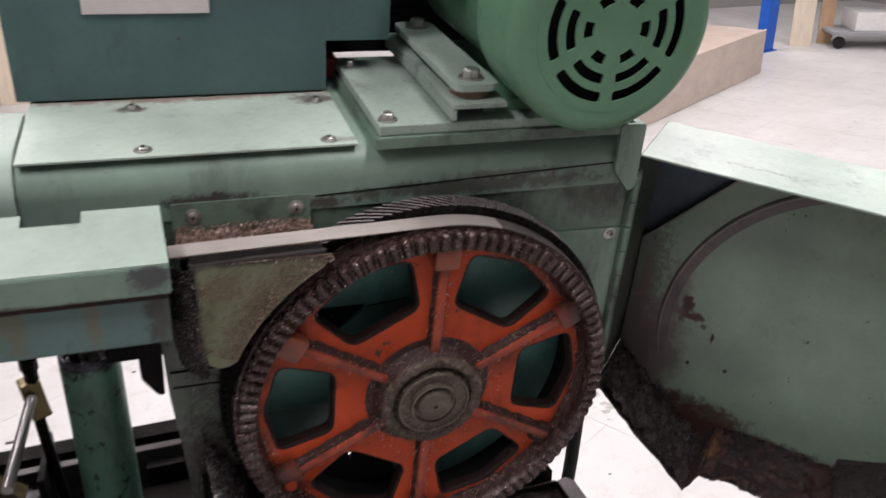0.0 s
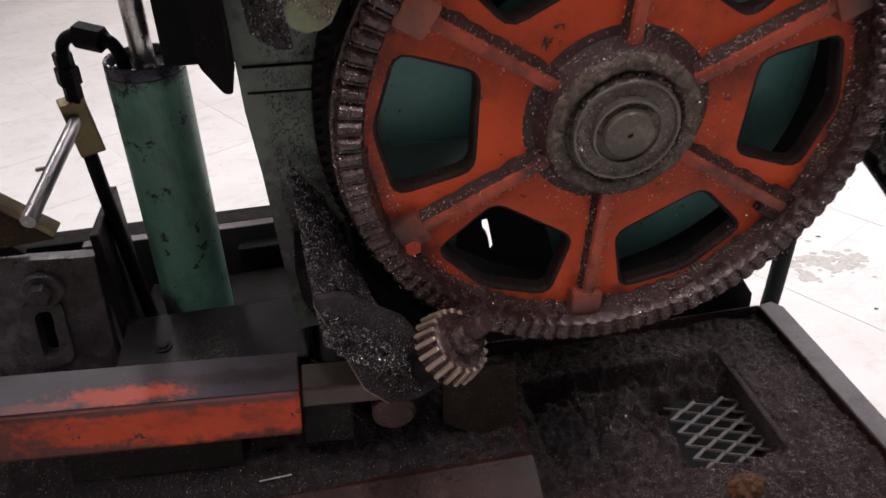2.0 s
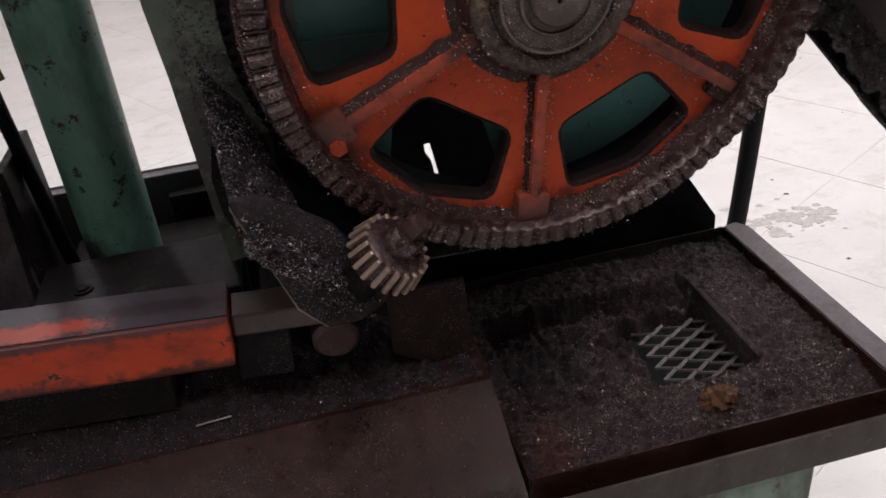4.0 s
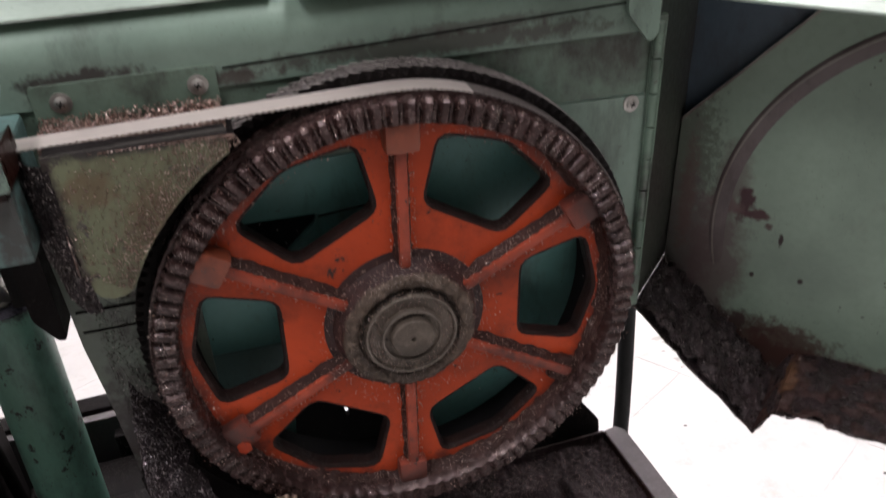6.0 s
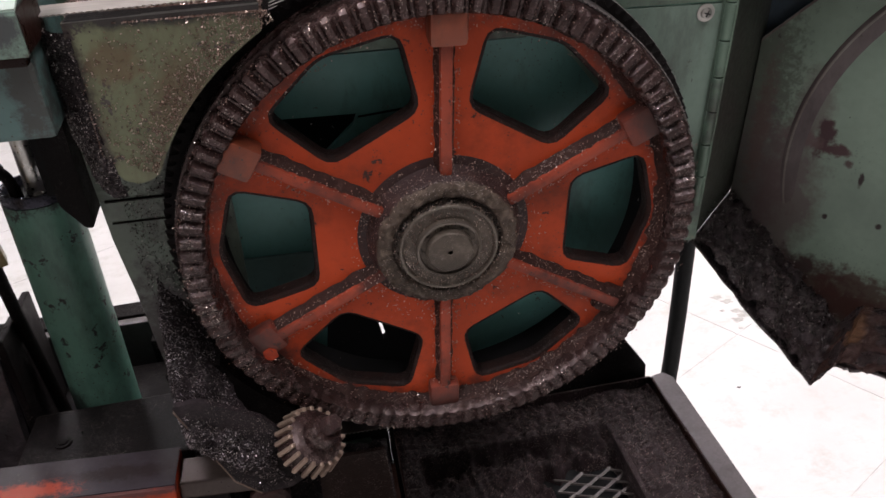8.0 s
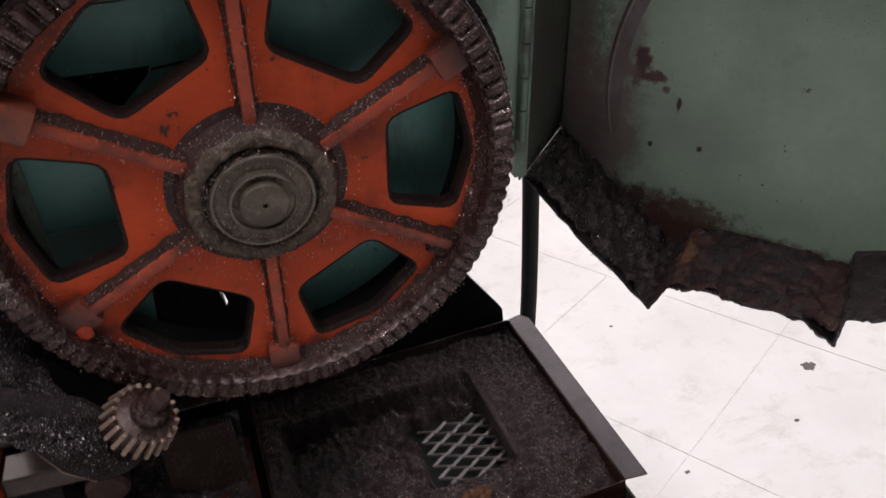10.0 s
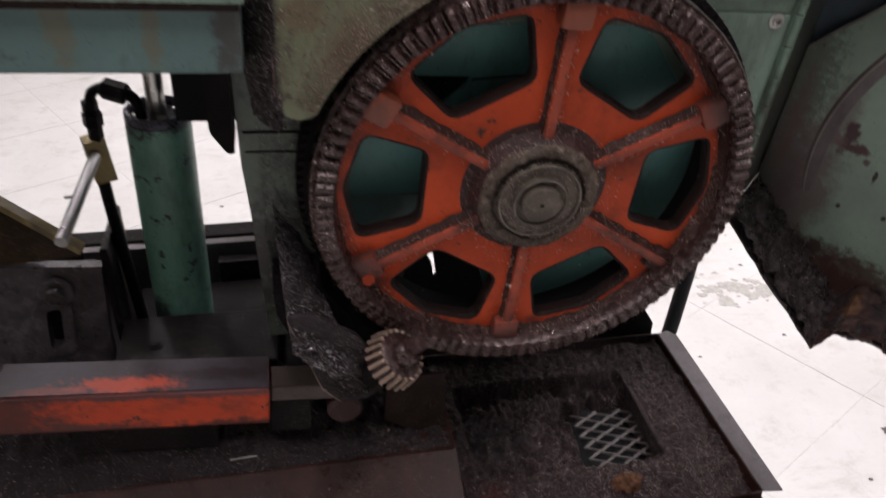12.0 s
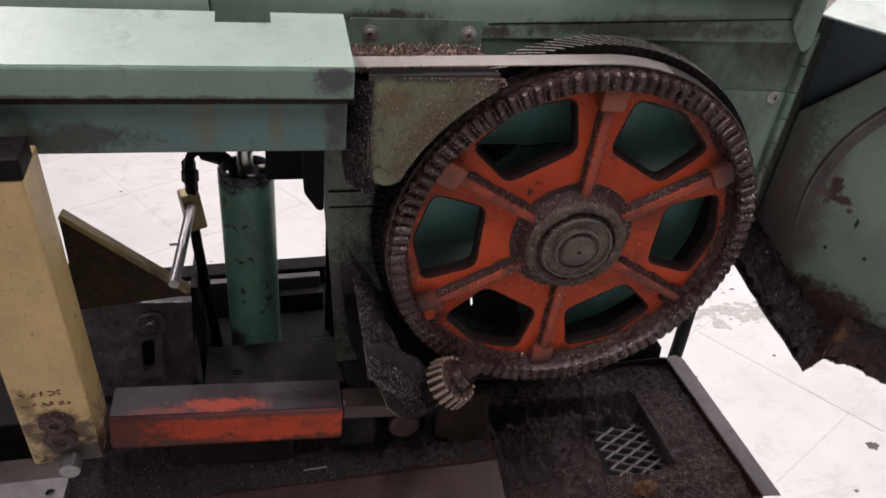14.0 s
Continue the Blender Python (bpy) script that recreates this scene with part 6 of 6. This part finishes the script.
def heap_spot(f, x0, x1, y0, y1):
    def spot(rng):
        x, y = rng.uniform(x0, x1), rng.uniform(y0, y1)
        return (x, y, f(x, y) + 0.001)
    return spot


swarf("loose_swarf", 26000, heap_spot(tray_height, -0.065, 0.31, -0.065, 0.262), (0.0009, 0.0021), 20, "loose steel chips over the chip tray", mat=M_brown)
swarf("loose_swarf", 16000, heap_spot(shelf_height, -0.65, -0.082, 0.015, 0.148), (0.0007, 0.0017), 21, "loose steel chips along the chip shelf", mat=M_brown)


def shelf_flat(x, y):
    return 0.807 + (y + 0.078) * 0.45


swarf("loose_swarf", 1500, heap_spot(shelf_flat, -0.65, -0.082, -0.076, -0.005), (0.0005, 0.0013), 22, "scattered steel chips on the brown shelf", mat=M_brown)


def fold_spot(rng):
    x, t = rng.uniform(-0.65, -0.08), rng.gauss(0, 1)
    y = -0.084 + 0.004 * t
    return (x, max(-0.094, y), 0.805 + (y + 0.084) * 0.5 if y > -0.09 else 0.796 - abs(rng.gauss(0, 0.03)))


swarf("loose_swarf", 4200, fold_spot, (0.0006, 0.0015), 28, "pale grit caught along the folded shelf edge", mat=M_grit)


bm = bmesh.new()
zs = shelf_height(-0.33, 0.03) + 0.004
rod(bm, (-0.35, 0.03, zs), (-0.318, 0.031, zs + 0.001), 0.0009, 8)
tagged(part("metal_sliver", bm, M_bolt, None, "bright metal sliver lying on the dark chips"), category="sliver")


def lump():
    """A flaking rusty lump by the mesh window."""
    bm = bmesh.new()
    bmesh.ops.create_icosphere(bm, subdivisions=3, radius=1)
    for v in bm.verts:
        k = 1 + 0.45 * noise.noise(v.co * 2.3) + 0.2 * noise.noise(v.co * 7)
        v.co = Vector((0.15 + v.co.x * 0.018 * k, -0.015 + v.co.y * 0.014 * k, tray_height(0.15, -0.015) + 0.003 + v.co.z * 0.012 * k))
    return tagged(part("rust_lump", bm, M_lump, None, "flaking orange rust lump lying in the tray"), category="rust lump")


lump()


def stain(cx, cy, spots, mat, label, seed):
    """Dried spill on the floor: flat blots with ragged edges."""
    rng = random.Random(seed)
    bm = bmesh.new()
    for x, y, r in spots:
        loop = []
        for k in range(40):
            a = 2 * math.pi * k / 40
            q = r * (1 + 0.7 * noise.noise((math.cos(a) * 1.6 + x * 9, math.sin(a) * 1.6 + y * 9, seed)) + 0.2 * rng.uniform(-1, 1))
            loop.append((cx + x + q * math.cos(a), cy + y + q * 0.7 * math.sin(a)))
        plate(bm, loop, 0.0002, 0.0008 + rng.random() * 0.0003, axis="z")
    return tagged(part("floor_stain", bm, mat, None, label), category="stain", kind="stuff")


M_spill = plain("dried_spill", (0.37, 0.36, 0.33), 0.6, 0.25, 60)
M_speck = plain("dark_speck", (0.07, 0.06, 0.055), 0.6, 0.3, 30)
rs = random.Random(14)
stain(1.22, 1.4, [(rs.gauss(0, 0.1), rs.gauss(0, 0.055), 0.006 + 0.05 * rs.random() ** 3) for _ in range(46)], M_spill, "dried grey spill on the white floor", 3)
stain(1.335, 0.7, [(0, 0, 0.02)], M_speck, "small dark blot on the white floor", 5)
rs = random.Random(8)
stain(1.0, 0.8, [(rs.uniform(-0.5, 1.2), rs.uniform(-0.6, 1.5), rs.uniform(0.003, 0.009)) for _ in range(26)], M_speck, "small dark specks on the white floor", 6)
stain(-0.6, 1.6, [(rs.uniform(-0.5, 0.6), rs.uniform(-0.6, 1.2), rs.uniform(0.003, 0.008)) for _ in range(14)], M_speck, "small dark specks on the white floor", 7)


# ---- floor tiles, last ----
def tiles():
    size, gap = 0.563, 0.003
    bm = bmesh.new()
    box(bm, -size / 2 + gap / 2, size / 2 - gap / 2, -size / 2 + gap / 2, size / 2 - gap / 2, -0.0012, 0.0)
    me = bpy.data.meshes.new("tile")
    bm.to_mesh(me)
    bm.free()
    me.materials.append(M_floor)
    turn = pose(0.87, 0.56, 0, 0, 0, 30)
    far_v, far_f = [], []
    for i in range(-16, 20):
        for j in range(-16, 20):
            m = turn @ Matrix.Translation(((i + 0.5) * size, (j + 0.5) * size, 0))
            p = m.translation
            if not (-5.9 < p.x < 10.9 and -5.9 < p.y < 10.4):
                continue
            if -1.8 < p.x < 3.2 and -0.3 < p.y < 4.5:
                ob = new("tile", me)
                ob.parent = floor
                ob.matrix_world = m
            else:
                k = len(far_v)
                far_v += [m @ v.co for v in me.vertices]
                far_f += [[k + v for v in f.vertices] for f in me.polygons]
    far = bpy.data.meshes.new("far_tiles")
    far.from_pydata(far_v, [], far_f)
    far.materials.append(M_floor)
    ob = new("far_tiles", far)
    ob.parent = floor
    tagged(ob, kind="stuff")


tiles()
